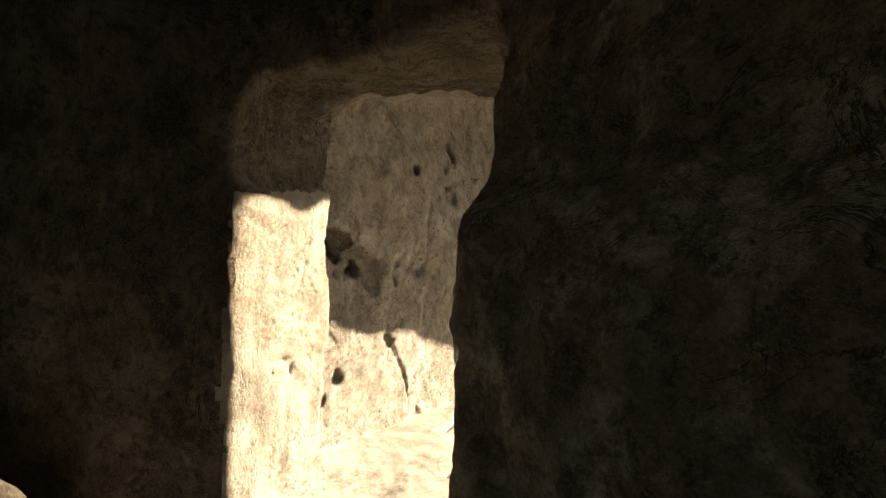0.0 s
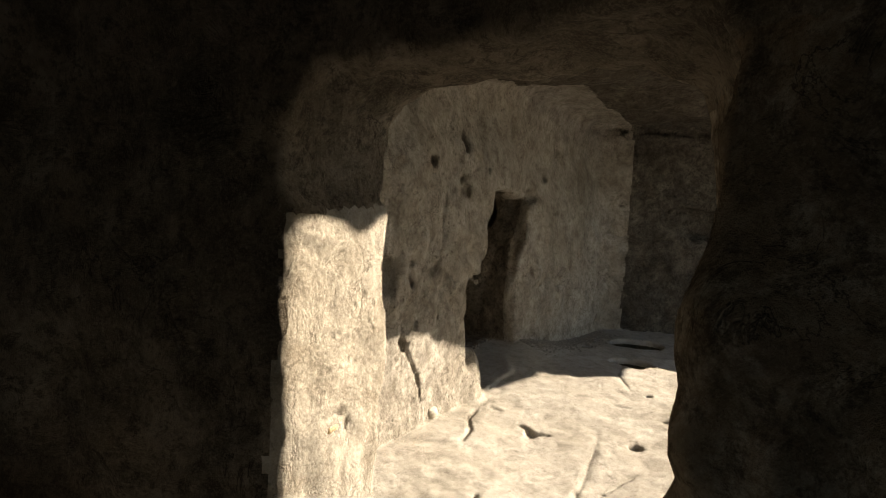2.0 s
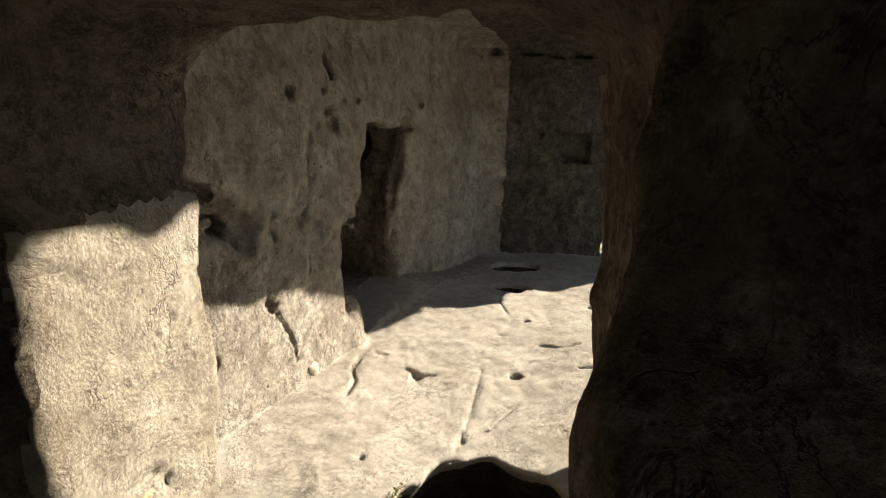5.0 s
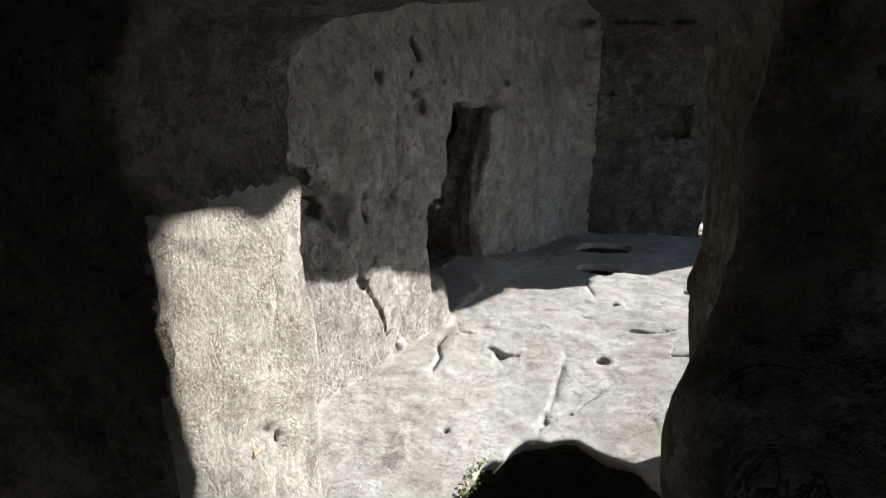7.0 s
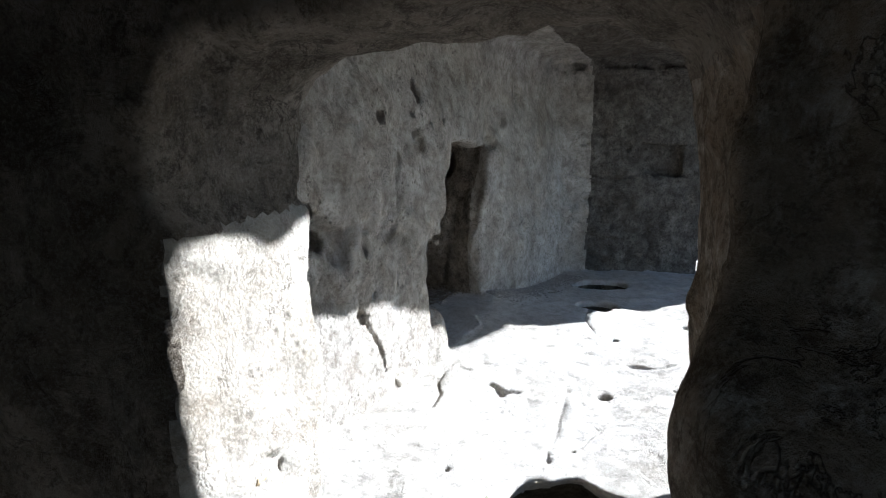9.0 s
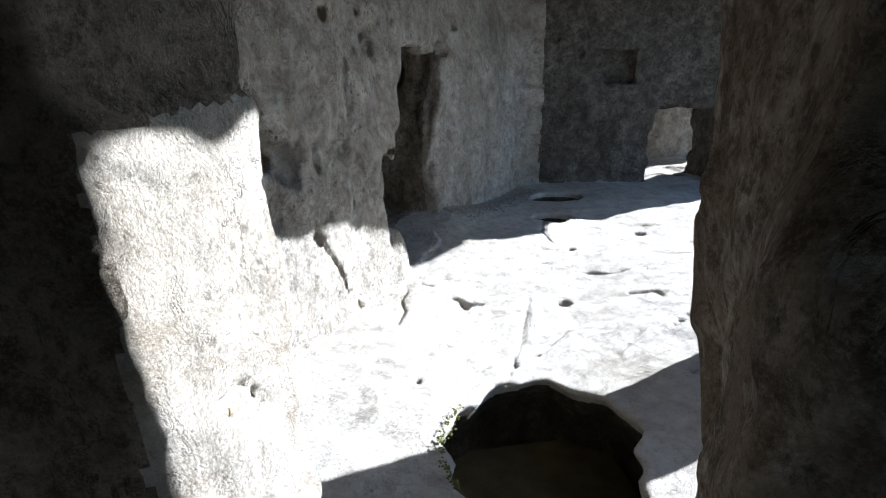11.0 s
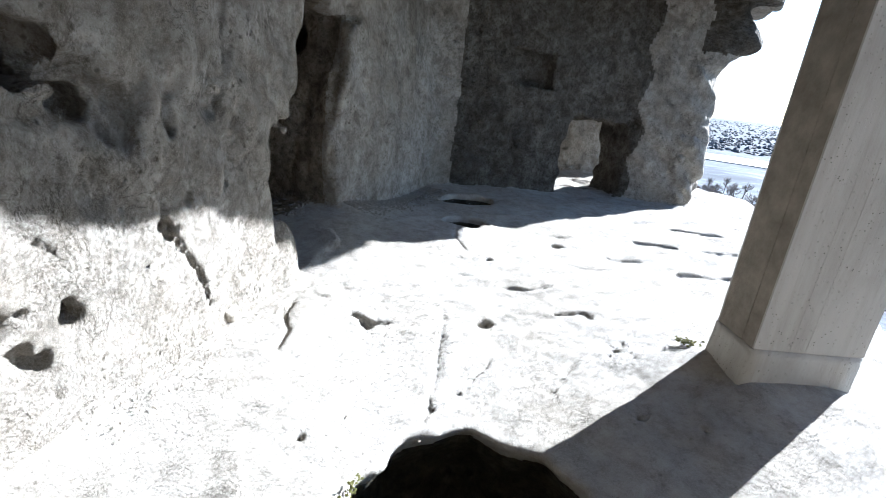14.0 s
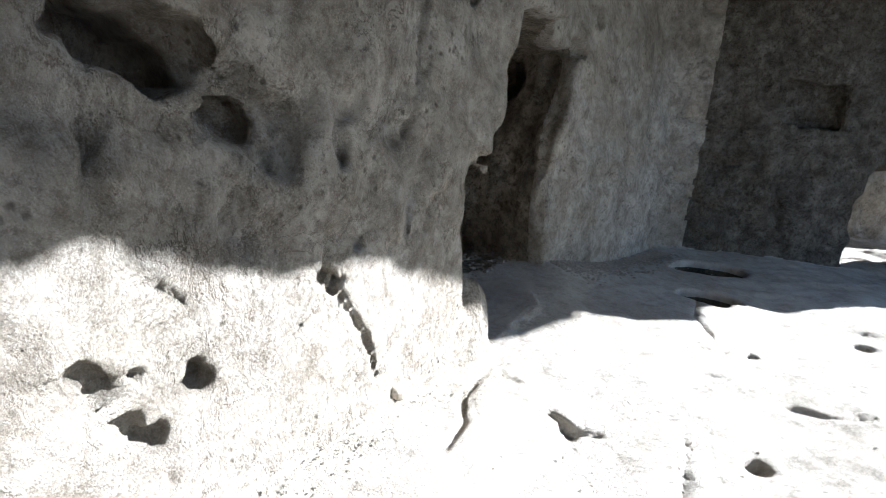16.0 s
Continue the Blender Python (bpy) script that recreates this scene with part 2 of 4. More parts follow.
def rock_field():
    X, Y, Z = GX[:, None, None], GY[None, :, None], GZ[None, None, :]
    v = N[0] * X + N[1] * Y + 2.84
    a = out_of_room(X, Y)
    w = (X + 0.35) * 0.38 + (Y - 2.3) * 0.925 - 0.03 * np.clip((X - 0.15) / 0.3, 0, 1)
    left = v + 0.10 * np.exp(-((Z - 2.9) / 0.5) ** 2) + set_back(along(X, Y), Z)
    reach = np.interp(GZ, (0, 1.2, 2.2, 3.1, 3.9), (0.05, -0.03, -0.10, 0.08, 0.40)).astype(np.float32)[None, None, :]
    knob = 0.46 * np.exp(-((Z - 2.66) / 0.28) ** 2 - ((Y - 7.98) / 0.48) ** 2)
    spur = a - reach - knob
    bend = 0.68 * np.clip(X - 5.85, 0, 2)
    back = smax(back_line(X) - bend - Y, spur, 0.40)
    ceil_left = np.clip(2.75 + 0.33 * (Y - 4.5), 2.55, 3.5)
    ceil_out = np.interp(GY, (2.8, 5.3, 6.8, 7.4, 8.5), (3.03, 3.54, 3.36, 3.14, 3.42)).astype(np.float32)[None, :, None]
    ceil = ceil_left + np.clip(v / 3.3, 0, 1) * (ceil_out - ceil_left)
    roof = smax(ceil - Z, a - 0.06 - 0.62 * np.clip((Y - 6.9) / 1.2, 0, 1) - np.where(Z > 3.3, (Z - 3.3) * 0.25, 0), 0.08)
    ground = smax(Z - floor_level(X, Y), a - 1.25 - 0.25 * np.sin(1.7 * Y), 0.3)
    near = smax(w + 0.0 * Z, X - 4.2, 0.15)
    R = smin(smin(left, back, 0.22), roof, 0.16)
    R = smin(R, ground, 0.025)
    R = smin(R, near, 0.1)
    # the cornice on the back wall: two thin ledges under the roof
    for z0, out, thick in ((3.34, 0.16, 0.05), (3.50, 0.30, 0.06)):
        ledge = np.maximum(np.maximum(back_line(X) - out - Y, np.abs(Z - z0) - thick), np.maximum(X - 5.75, 1.6 - X))
        R = smin(R, ledge, 0.03)
    # the first cave and its doorway
    vl = v - 1.325 + 0.035 * np.clip((Z - 1.72) / 0.06, 0, 1) - 0.07 * np.exp(-(Z / 0.45) ** 2)
    hip = 0.13 * np.clip((1.72 - Z) / 0.10, 0, 1)
    edge = np.interp(GZ, (0.8, 1.0, 1.2, 1.4, 1.6, 1.8, 2.15), (0.12, 0.08, 0.03, -0.01, -0.035, -0.015, -0.05)).astype(np.float32)[None, None, :]
    edge = edge * np.clip((Y - 1.55) / 0.35, 0, 1.2)
    toe = 0.042 * np.clip((1.72 - Z) / 0.10, 0, 1)
    right_out = -((X - 0.37 + hip + 0.5 * toe) * 0.735 + (Y - 1.38) * 0.678)
    right_in = -((X - 0.268 - edge - 0.065 * np.clip((Y - 1.45) / 0.35, 0, 1) + toe * np.clip((1.62 - Y) / 0.2, 0, 1)) * 0.933 - (Y - 1.38) * 0.359)
    floor_here = Z - floor_level(X, Y) - 0.01
    front = 1.95 - Y - 0.10 * (X + 0.58)
    cave = smin(smin(X + 1.62, right_out, 0.06), smin(2.50 + 0.05 * (1.2 - Y) - Z, floor_here + 0.0 * X, 0.05), 0.05)
    cave = smin(smin(cave, Y + 1.3, 0.4), smin(front, 1.15 - X, 0.1), 0.04)
    door = smin(smin(vl, right_in, 0.06), 2.14 + 0.06 * X - Z, 0.24)
    door = smin(smin(smin(door, floor_here, 0.04), Y - 1.0, 0.05), 0.6 - w, 0.05)
    R = smax(R, smax(cave, door, 0.03), 0.03)
    return R.astype(np.float32)


def carve(R, lo, hi, shape, k=0.03, add=False):
    """Cut shape (negative inside) out of the rock, within the box from lo to hi."""
    s = tuple(slice(max(0, np.searchsorted(g, a) - 1), np.searchsorted(g, b) + 1) for g, a, b in zip((GX, GY, GZ), lo, hi))
    P = GX[s[0]][:, None, None], GY[s[1]][None, :, None], GZ[s[2]][None, None, :]
    cut = shape(*P)
    R[s] = smin(R[s], cut, k) if add else smax(R[s], -cut, k)


def on_wall(s, depth=0.0):
    """The plan of a place s metres along the long wall and depth metres inside its rock."""
    base = np.array((-0.29, 4.79)) + D * (s - 3.88) - N * depth
    return float(base[0]), float(base[1])


def ball(R, c, radii, k=0.03, add=False):
    m = 1.25 * max(radii) + 0.08
    r = min(radii)
    carve(R, [i - m for i in c], [i + m for i in c], lambda x, y, z: (np.sqrt(((x - c[0]) / radii[0]) ** 2 + ((y - c[1]) / radii[1]) ** 2 + ((z - c[2]) / radii[2]) ** 2) - 1) * r, k, add)


def groove(R, points, radius, k=0.015):
    """A worn groove along a few points."""
    for p, q in zip(points, points[1:]):
        p, q = np.array(p), np.array(q)
        axis = q - p
        length = float(axis @ axis)

        def tube(x, y, z, p=p, axis=axis, length=length):
            h = np.clip(((x - p[0]) * axis[0] + (y - p[1]) * axis[1] + (z - p[2]) * axis[2]) / length, 0, 1)
            return np.sqrt((x - p[0] - axis[0] * h) ** 2 + (y - p[1] - axis[1] * h) ** 2 + (z - p[2] - axis[2] * h) ** 2) - radius
        lo, hi = np.minimum(p, q) - radius - 0.1, np.maximum(p, q) + radius + 0.1
        carve(R, lo, hi, tube, k)


def wall_box(R, s0, s1, z0, z1, depth, k=0.05, lean=0.0, rise=0.0):
    """A box cut into the long wall, from s0 to s1 along it; lean moves its foot along the wall, rise lifts its floor towards s1."""
    mid = on_wall((s0 + s1) / 2)
    m = (s1 - s0) / 2 + depth + 0.6

    def box(x, y, z):
        s = D[0] * (x + 0.29) + D[1] * (y - 4.79) + 3.88
        v = N[0] * x + N[1] * y + 2.84
        low = z0 + 0.4 * (z1 - z0)
        shift = lean * (np.clip((z1 - z) / (z1 - low), 0, 1) - 0.45 * np.clip((low - z) / (low - z0), 0, 1))
        e = smax(np.maximum(s0 + shift - s, s - s1 - shift * 0.7), np.maximum(z0 + rise * np.clip((s - s0) / (s1 - s0), 0, 1) - z, z - z1), 0.08)
        return smax(e, np.maximum(-depth - v, v - 0.6), 0.08)
    carve(R, (mid[0] - m, mid[1] - m, z0 - 0.2), (mid[0] + m, mid[1] + m, z1 + 0.2), box, k)


def plain_box(R, lo, hi, k=0.05, round_=0.06):
    def box(x, y, z):
        ex, ey, ez = np.maximum(lo[0] - x, x - hi[0]), np.maximum(lo[1] - y, y - hi[1]), np.maximum(lo[2] - z, z - hi[2])
        return smax(smax(ex, ey, round_), ez, round_)
    carve(R, [i - 0.2 for i in lo], [i + 0.2 for i in hi], box, k)


def cut_features(R):
    # tall recess in the long wall, with a small deeper hollow near its head
    wall_box(R, 4.90, 6.70, 0.0, 2.09, 1.35, lean=-0.50, rise=0.13)
    ball(R, (*on_wall(6.75, 1.2), 1.85), (0.28, 0.28, 0.24))
    ball(R, (*on_wall(6.7, 1.15), 1.15), (0.2, 0.2, 0.3))
    ball(R, (*on_wall(6.70, 0.42), 2.12), (0.16, 0.16, 0.09))
    # the flared foot of the wall beside the recess
    ball(R, (*on_wall(4.70, 0.17), 0.05), (0.22, 0.22, 0.42), 0.10, add=True)
    # two deep hollows low on the wall, and the rough broken ground below them
    ball(R, (*on_wall(2.87, 0.10), 1.52), (0.19, 0.19, 0.12), 0.03)
    ball(R, (*on_wall(2.42, 0.12), 1.62), (0.22, 0.22, 0.15), 0.03)
    ball(R, (*on_wall(3.16, 0.06), 1.36), (0.11, 0.11, 0.11), 0.03)
    ball(R, (*on_wall(3.3, 0.02), 1.27), (0.10, 0.10, 0.13), 0.06)
    ball(R, (*on_wall(3.55, 0.0), 1.22), (0.07, 0.07, 0.16), 0.06)
    # the back wall: a square niche, a row of holes, the doorway to the next chamber
    plain_box(R, (3.66, 8.4, 1.66), (4.34, 9.24, 2.18), 0.02, 0.03)
    groove(R, [(5.80, 8.8, 3.5), (5.78, 8.8, 2.9), (5.66, 8.8, 2.4)], 0.07, 0.03)

    def gate(x, y, z):
        lean_in = 0.12 * np.clip((1.28 - z) / 1.28, 0, 1)
        e = smax(np.maximum(4.82 - lean_in - x, x - 5.92 + 0.1 * lean_in), np.maximum(-0.04 - z, z - 1.26), 0.10)
        return np.maximum(e, np.maximum(8.3 - y, y - 10.2))
    carve(R, (4.4, 8.2, -0.2), (6.2, 10.3, 1.5), gate, 0.06)
    # the chamber beyond, open to the light on its outer side
    plain_box(R, (4.0, 9.50, -0.02), (9.3, 11.2, 2.2), 0.1, 0.2)
    for x, z, r in ((4.9, 0.5, 0.06), (5.2, 0.8, 0.08), (5.5, 0.55, 0.06), (5.8, 0.9, 0.07), (6.2, 0.6, 0.09)):
        ball(R, (x, 11.2, z), (r, r, r))
    # the way into the first cave, open to the sky
    plain_box(R, (-1.35, -1.9, 0.02), (0.75, -1.0, 2.35), 0.1, 0.15)
    # two round bowls worn into the floor, and small sockets
    ball(R, (2.78, 8.30, -0.03), (0.42, 0.28, 0.42), 0.02)
    ball(R, (2.34, 7.22, -0.03), (0.30, 0.24, 0.40), 0.02)
    for x, y, r in ((1.50, 4.76, 0.06), (0.62, 4.85, 0.05), (0.10, 3.75, 0.025), (2.05, 5.9, 0.05), (3.1, 6.35, 0.07), (1.9, 7.9, 0.06)):
        ball(R, (x, y, float(floor_level(x, y))), (r, r, r), 0.02)
    # the pit in the floor
    def pit(x, y, z):
        turn = np.arctan2(y - 3.08, x - 0.70)
        edge = 0.50 + 0.05 * np.sin(2 * turn - 0.9) + 0.03 * np.sin(5 * turn + 0.6) + 0.02 * np.sin(11 * turn + 1.0)
        belly = 0.24 * np.clip(-(z + 0.06) / 0.4, 0, 1)
        return smax(np.sqrt(((x - 0.70) * 0.92) ** 2 + ((y - 3.08) * 0.97) ** 2) - edge - belly, -0.80 - z, 0.06)
    carve(R, (-0.2, 2.2, -0.95), (1.7, 4.0, 0.4), pit, 0.04)
    groove(R, [(0.70, 3.5, -0.08), (0.71, 3.74, -0.03)], 0.05)
    # the broken crust low on the sunlit jamb, with a hollow behind it, and chipped edges
    at = lambda s, z, out=0.0: (float(-0.37 - 0.54 * s + 0.8417 * out), float(2.31 - 0.8417 * s - 0.54 * out), z)
    ball(R, at(0.22, 1.03, 0.0), (0.05, 0.07, 0.10), 0.06, add=True)
    ball(R, (-1.25, 1.25, 0.35), (0.5, 0.65, 0.72), 0.08, add=True)


def roughen(R):
    """Relief at several sizes, in a band on both sides of the surface."""
    band = np.nonzero(np.abs(R) < 0.16)
    p = np.stack((GX[band[0]], GY[band[1]], GZ[band[2]]), 1)
    x, y, z = p[:, 0], p[:, 1], p[:, 2]
    flat = np.exp(-((z - floor_level(x, y)) / 0.12) ** 2) * (y > 1.2)
    outer = np.clip((2.2 - y) / 0.4, 0, 1)
    high = np.clip((z - 2.6) / 0.4, 0, 1)
    amp = 1 - 0.62 * flat
    door = np.clip((2.55 - y) / 0.25, 0, 1) * np.clip((y - 1.0) / 0.2, 0, 1) * np.clip((2.3 - z) / 0.2, 0, 1)
    rear = np.clip((y - 7.2) / 0.8, 0, 1)
    foot = np.exp(-((z - 1.0) / 0.45) ** 2) * (y > 2.8)
    r = 0.050 * value_noise(p, 1.7, (1, 1, 0.8)) * amp * (1 - 0.8 * door)
    r += 0.030 * value_noise(p, 4.6, (1, 1, 0.55), 5.3) * amp * (1 + 0.4 * outer + 0.5 * foot) * (1 - 0.6 * door)
    r += 0.019 * value_noise(p, 11, (1, 1, 0.5), 9.1) * amp * (1 + 0.3 * outer + 0.6 * foot)
    fine = np.clip((6.5 - y) / 1.0, 0.3, 1)
    r += 0.008 * value_noise(p, 24, (1, 1, 0.9), 2.7) * fine * (1 - 0.5 * flat)
    r += 0.030 * np.abs(value_noise(p, 2.6, (0.5, 0.5, 2.2), 3.9)) * high
    r -= 0.05 * np.abs(value_noise(p, 4.2, (1, 1, 1), 7.7)) * rear * np.clip((1.9 - z) / 0.5, 0, 1) * (1 - flat)
    ripple = np.abs(value_noise(p, 2.3, (1.0, 2.6, 1), 15.0))
    r -= 0.035 * ripple * flat * np.clip((x - 1.8) / 1.5, 0, 1)
    hewn = (1 - flat) * (y > 2.4) * np.clip((2.75 - z) / 0.3, 0, 1)
    r -= 0.040 * np.abs(value_noise(p, 3.4, (1, 1, 0.7), 21.3)) * hewn
    r -= 0.026 * np.abs(value_noise(p, 8.3, (1, 1, 0.75), 27.1)) * hewn * (0.4 + foot)
    r -= 0.007 * np.abs(value_noise(p, 17.0, (1, 1, 0.8), 33.3)) * (1 - flat) * np.clip((3.1 - z) / 0.4, 0, 1)
    strata = np.abs(value_noise(p @ np.array(((0.7, 0, -0.7), (0, 1, 0), (0.7, 0, 0.7)), np.float32), 2.2, (2.4, 1, 0.5), 40.0))
    r -= 0.10 * strata * np.clip((x - 5.7) / 0.5, 0, 1) * (1 - flat)
    r += 0.020 * hewn
    broken = value_noise(p, 5.2, (1, 1, 0.8), 51.0) + 0.6 * value_noise(p, 12.5, (1, 1, 0.8), 57.0)
    r += 0.017 * np.clip(broken * 5, -1, 1) * np.exp(-((z - 1.25) / 0.38) ** 2) * (y > 2.8) * (y < 7.0)
    lumps = 1 - np.abs(value_noise(p, 6.0, (1, 1, 0.8), 12.2))
    r -= 0.012 * lumps ** 3 * outer * (x > 0.1)
    calm = np.clip((0.95 - z) / 0.2, 0, 1) * np.clip((y - 2.5) / 0.3, 0, 1) * (1 - flat) * (y < 6.5)
    R[band] += r * (1 - 0.55 * calm)
    return R


def engrave(R, plane, points, radius, depth):
    """Cut a line (or, with one point, a hole) into a surface, down to a depth under it as it really lies."""
    P = [np.array(p, np.float32) for p in points]
    P = P if len(P) > 1 else P * 2
    lo2, hi2 = np.min(P, 0) - radius * 2 - 0.03, np.max(P, 0) + radius * 2 + 0.03
    if plane == "floor":
        lo, hi = (lo2[0], lo2[1], -0.45), (hi2[0], hi2[1], 0.3)
    elif plane == "back":
        lo, hi = (lo2[0], back_line(hi2[0]) - 0.3, lo2[1]), (hi2[0], back_line(lo2[0]) + 0.35, hi2[1])
    else:
        ends = [np.array(on_wall(s, d)) for s in (lo2[0], hi2[0]) for d in (-0.2, 0.75)] if plane == "wall" else [np.array(jamb_place(s, 0, d)[:2]) for s in (lo2[0], hi2[0]) for d in (-0.12, 0.12)]
        lo, hi = (*np.min(ends, 0), lo2[1]), (*np.max(ends, 0), hi2[1])
    s = tuple(slice(max(0, np.searchsorted(g, a) - 1), np.searchsorted(g, b) + 1) for g, a, b in zip((GX, GY, GZ), lo, hi))
    x, y, z = GX[s[0]][:, None, None], GY[s[1]][None, :, None], GZ[s[2]][None, None, :]
    if plane == "floor":
        u, t = x + 0 * z, y + 0 * z
    elif plane == "back":
        u, t = x, z
    elif plane == "wall":
        u, t = along(x, y), z
    else:
        u, t = -D[0] * (x + 0.37) - D[1] * (y - 2.31), z
    best = None
    for p, q in zip(P, P[1:]):
        ax = q - p
        h = np.clip(((u - p[0]) * ax[0] + (t - p[1]) * ax[1]) / max(float(ax @ ax), 1e-9), 0, 1)
        dist = np.sqrt((u - p[0] - ax[0] * h) ** 2 + (t - p[1] - ax[1] * h) ** 2)
        best = dist if best is None else np.minimum(best, dist)
    wob = radius * 0.30 * (np.sin(37 * u + 1) * np.sin(31 * t + 2) + 0.6 * np.sin(83 * u) * np.sin(71 * t + 1))
    R[s] = smax(R[s], smin(radius + wob - best, R[s] + depth, 0.012), 0.008)


def jamb_place(s, z, out=0.0):
    return float(-0.37 - 0.54 * s + 0.8417 * out), float(2.31 - 0.8417 * s - 0.54 * out), z


def engrave_all(R):
    # sockets and small holes round the head of the recess, and a scored line beside them
    for s, z, r, d in ((3.76, 2.20, 0.045, 0.10), (4.39, 2.50, 0.065, 0.14), (4.40, 2.42, 0.055, 0.10), (4.30, 2.27, 0.024, 0.06), (4.42, 2.02, 0.075, 0.07), (4.32, 2.09, 0.07, 0.03), (4.36, 2.16, 0.06, 0.02),
                       (4.60, 2.23, 0.022, 0.05), (4.79, 2.26, 0.026, 0.06), (7.10, 2.41, 0.065, 0.12), (7.62, 2.87, 0.055, 0.10), (7.60, 2.77, 0.04, 0.08), (5.1, 2.62, 0.022, 0.04), (4.0, 2.75, 0.02, 0.04), (6.3, 2.6, 0.02, 0.04), (7.3, 1.7, 0.02, 0.04), (7.0, 0.9, 0.03, 0.04), (6.85, 0.95, 0.03, 0.04)):
        engrave(R, "wall", [(s, z)], r, d)
    engrave(R, "wall", [(3.35, 2.14), (3.8, 2.11), (4.15, 2.09)], 0.018, 0.022)
    engrave(R, "wall", [(4.08, 1.95), (4.04, 1.7), (4.0, 1.45), (3.92, 1.2)], 0.014, 0.03)
    engrave(R, "wall", [(3.38, 2.6), (3.36, 2.3), (3.34, 2.14)], 0.012, 0.02)
    # the crack in the sunlit foot of the wall, with broken holes beside it
    engrave(R, "wall", [(3.495, 0.90), (3.50, 0.82), (3.49, 0.76)], 0.016, 0.04)
    engrave(R, "wall", [(3.49, 0.76), (3.55, 0.68)], 0.036, 0.05)
    engrave(R, "wall", [(3.56, 0.67), (3.66, 0.52), (3.74, 0.40), (3.79, 0.27), (3.83, 0.16)], 0.016, 0.045)
    for s, z, r, d in ((3.38, 0.56, 0.014, 0.04), (2.97, 0.56, 0.026, 0.05), (2.97, 0.49, 0.05, 0.06), (2.66, 0.62, 0.05, 0.06), (2.70, 0.54, 0.05, 0.05), (2.80, 0.58, 0.03, 0.04), (2.75, 0.42, 0.055, 0.06), (2.82, 0.36, 0.05, 0.05),
                       (3.66, 0.85, 0.032, 0.06), (3.58, 0.72, 0.022, 0.04), (3.85, 0.80, 0.022, 0.04), (3.28, 0.88, 0.015, 0.03), (4.0, 0.95, 0.02, 0.04), (3.1, 1.05, 0.02, 0.04)):
        engrave(R, "wall", [(s, z)], r, d)
    for line in ([(2.62, 0.83), (2.70, 0.76)], [(2.86, 0.86), (2.93, 0.78)], [(2.2, 0.7), (2.5, 0.66), (2.66, 0.62)], [(3.98, 0.98), (4.0, 0.85)], [(3.20, 0.62), (3.3, 0.60)], [(2.9, 0.3), (2.86, 0.15)], [(3.2, 0.95), (3.12, 0.8)]):
        engrave(R, "wall", line, 0.012, 0.022)
    engrave(R, "wall", [(2.76, 1.56), (2.97, 1.47)], 0.085, 0.28)
    engrave(R, "wall", [(2.34, 1.66), (2.50, 1.60)], 0.085, 0.26)
    engrave(R, "wall", [(3.16, 1.37), (3.23, 1.30)], 0.055, 0.15)
    engrave(R, "floor", [(2.65, 8.33), (2.92, 8.28)], 0.20, 0.26)
    engrave(R, "floor", [(2.24, 7.24), (2.44, 7.20)], 0.16, 0.26)
    # the back wall
    for x, z, r, d in ((2.75, 2.9, 0.05, 0.06), (3.3, 2.75, 0.05, 0.05), (3.05, 2.35, 0.045, 0.08), (3.4, 2.42, 0.045, 0.04), (2.75, 2.2, 0.045, 0.08), (4.6, 2.6, 0.04, 0.06), (4.55, 3.0, 0.04, 0.05), (3.9, 2.95, 0.06, 0.05), (5.1, 2.75, 0.035, 0.05),
                       (2.6, 1.75, 0.05, 0.05), (3.45, 2.1, 0.05, 0.05), (3.5, 1.95, 0.04, 0.05), (4.3, 2.45, 0.04, 0.05), (5.2, 2.2, 0.05, 0.05), (5.4, 1.8, 0.04, 0.04), (5.93, 1.24, 0.06, 0.10), (2.9, 3.1, 0.04, 0.05), (3.2, 3.05, 0.03, 0.05)):
        engrave(R, "back", [(x, z)], r, d)
    for line in ([(2.5, 1.68), (2.9, 1.62), (3.3, 1.60), (3.62, 1.62)], [(2.7, 1.3), (3.0, 1.1), (3.3, 1.15)], [(3.5, 1.2), (3.8, 0.95), (4.1, 1.05)], [(4.3, 1.5), (4.5, 1.25), (4.4, 0.9)], [(2.6, 0.9), (2.9, 0.6), (3.4, 0.55)], [(3.7, 0.7), (4.1, 0.6)]):
        engrave(R, "back", line, 0.022, 0.04)
    # the sunlit jamb
    engrave(R, "jamb", [(0.27, 1.115), (0.215, 1.13), (0.175, 1.105)], 0.009, 0.025)
    engrave(R, "jamb", [(0.175, 1.09), (0.165, 1.055)], 0.009, 0.025)
    engrave(R, "jamb", [(0.20, 1.02), (0.19, 0.85), (0.20, 0.6)], 0.008, 0.018)
    engrave(R, "jamb", [(0.36, 1.63), (0.25, 1.58), (0.20, 1.62)], 0.010, 0.015)
    engrave(R, "jamb", [(0.30, 1.55), (0.22, 1.60)], 0.012, 0.012)
    for s, z, r, d in ((0.14, 1.48, 0.008, 0.03), (0.05, 1.60, 0.012, 0.02), (0.06, 1.56, 0.012, 0.02), (0.25, 1.42, 0.014, 0.015), (0.28, 1.36, 0.016, 0.018), (0.06, 1.20, 0.014, 0.02), (0.05, 1.24, 0.012, 0.015)):
        engrave(R, "jamb", [(s, z)], r, d)
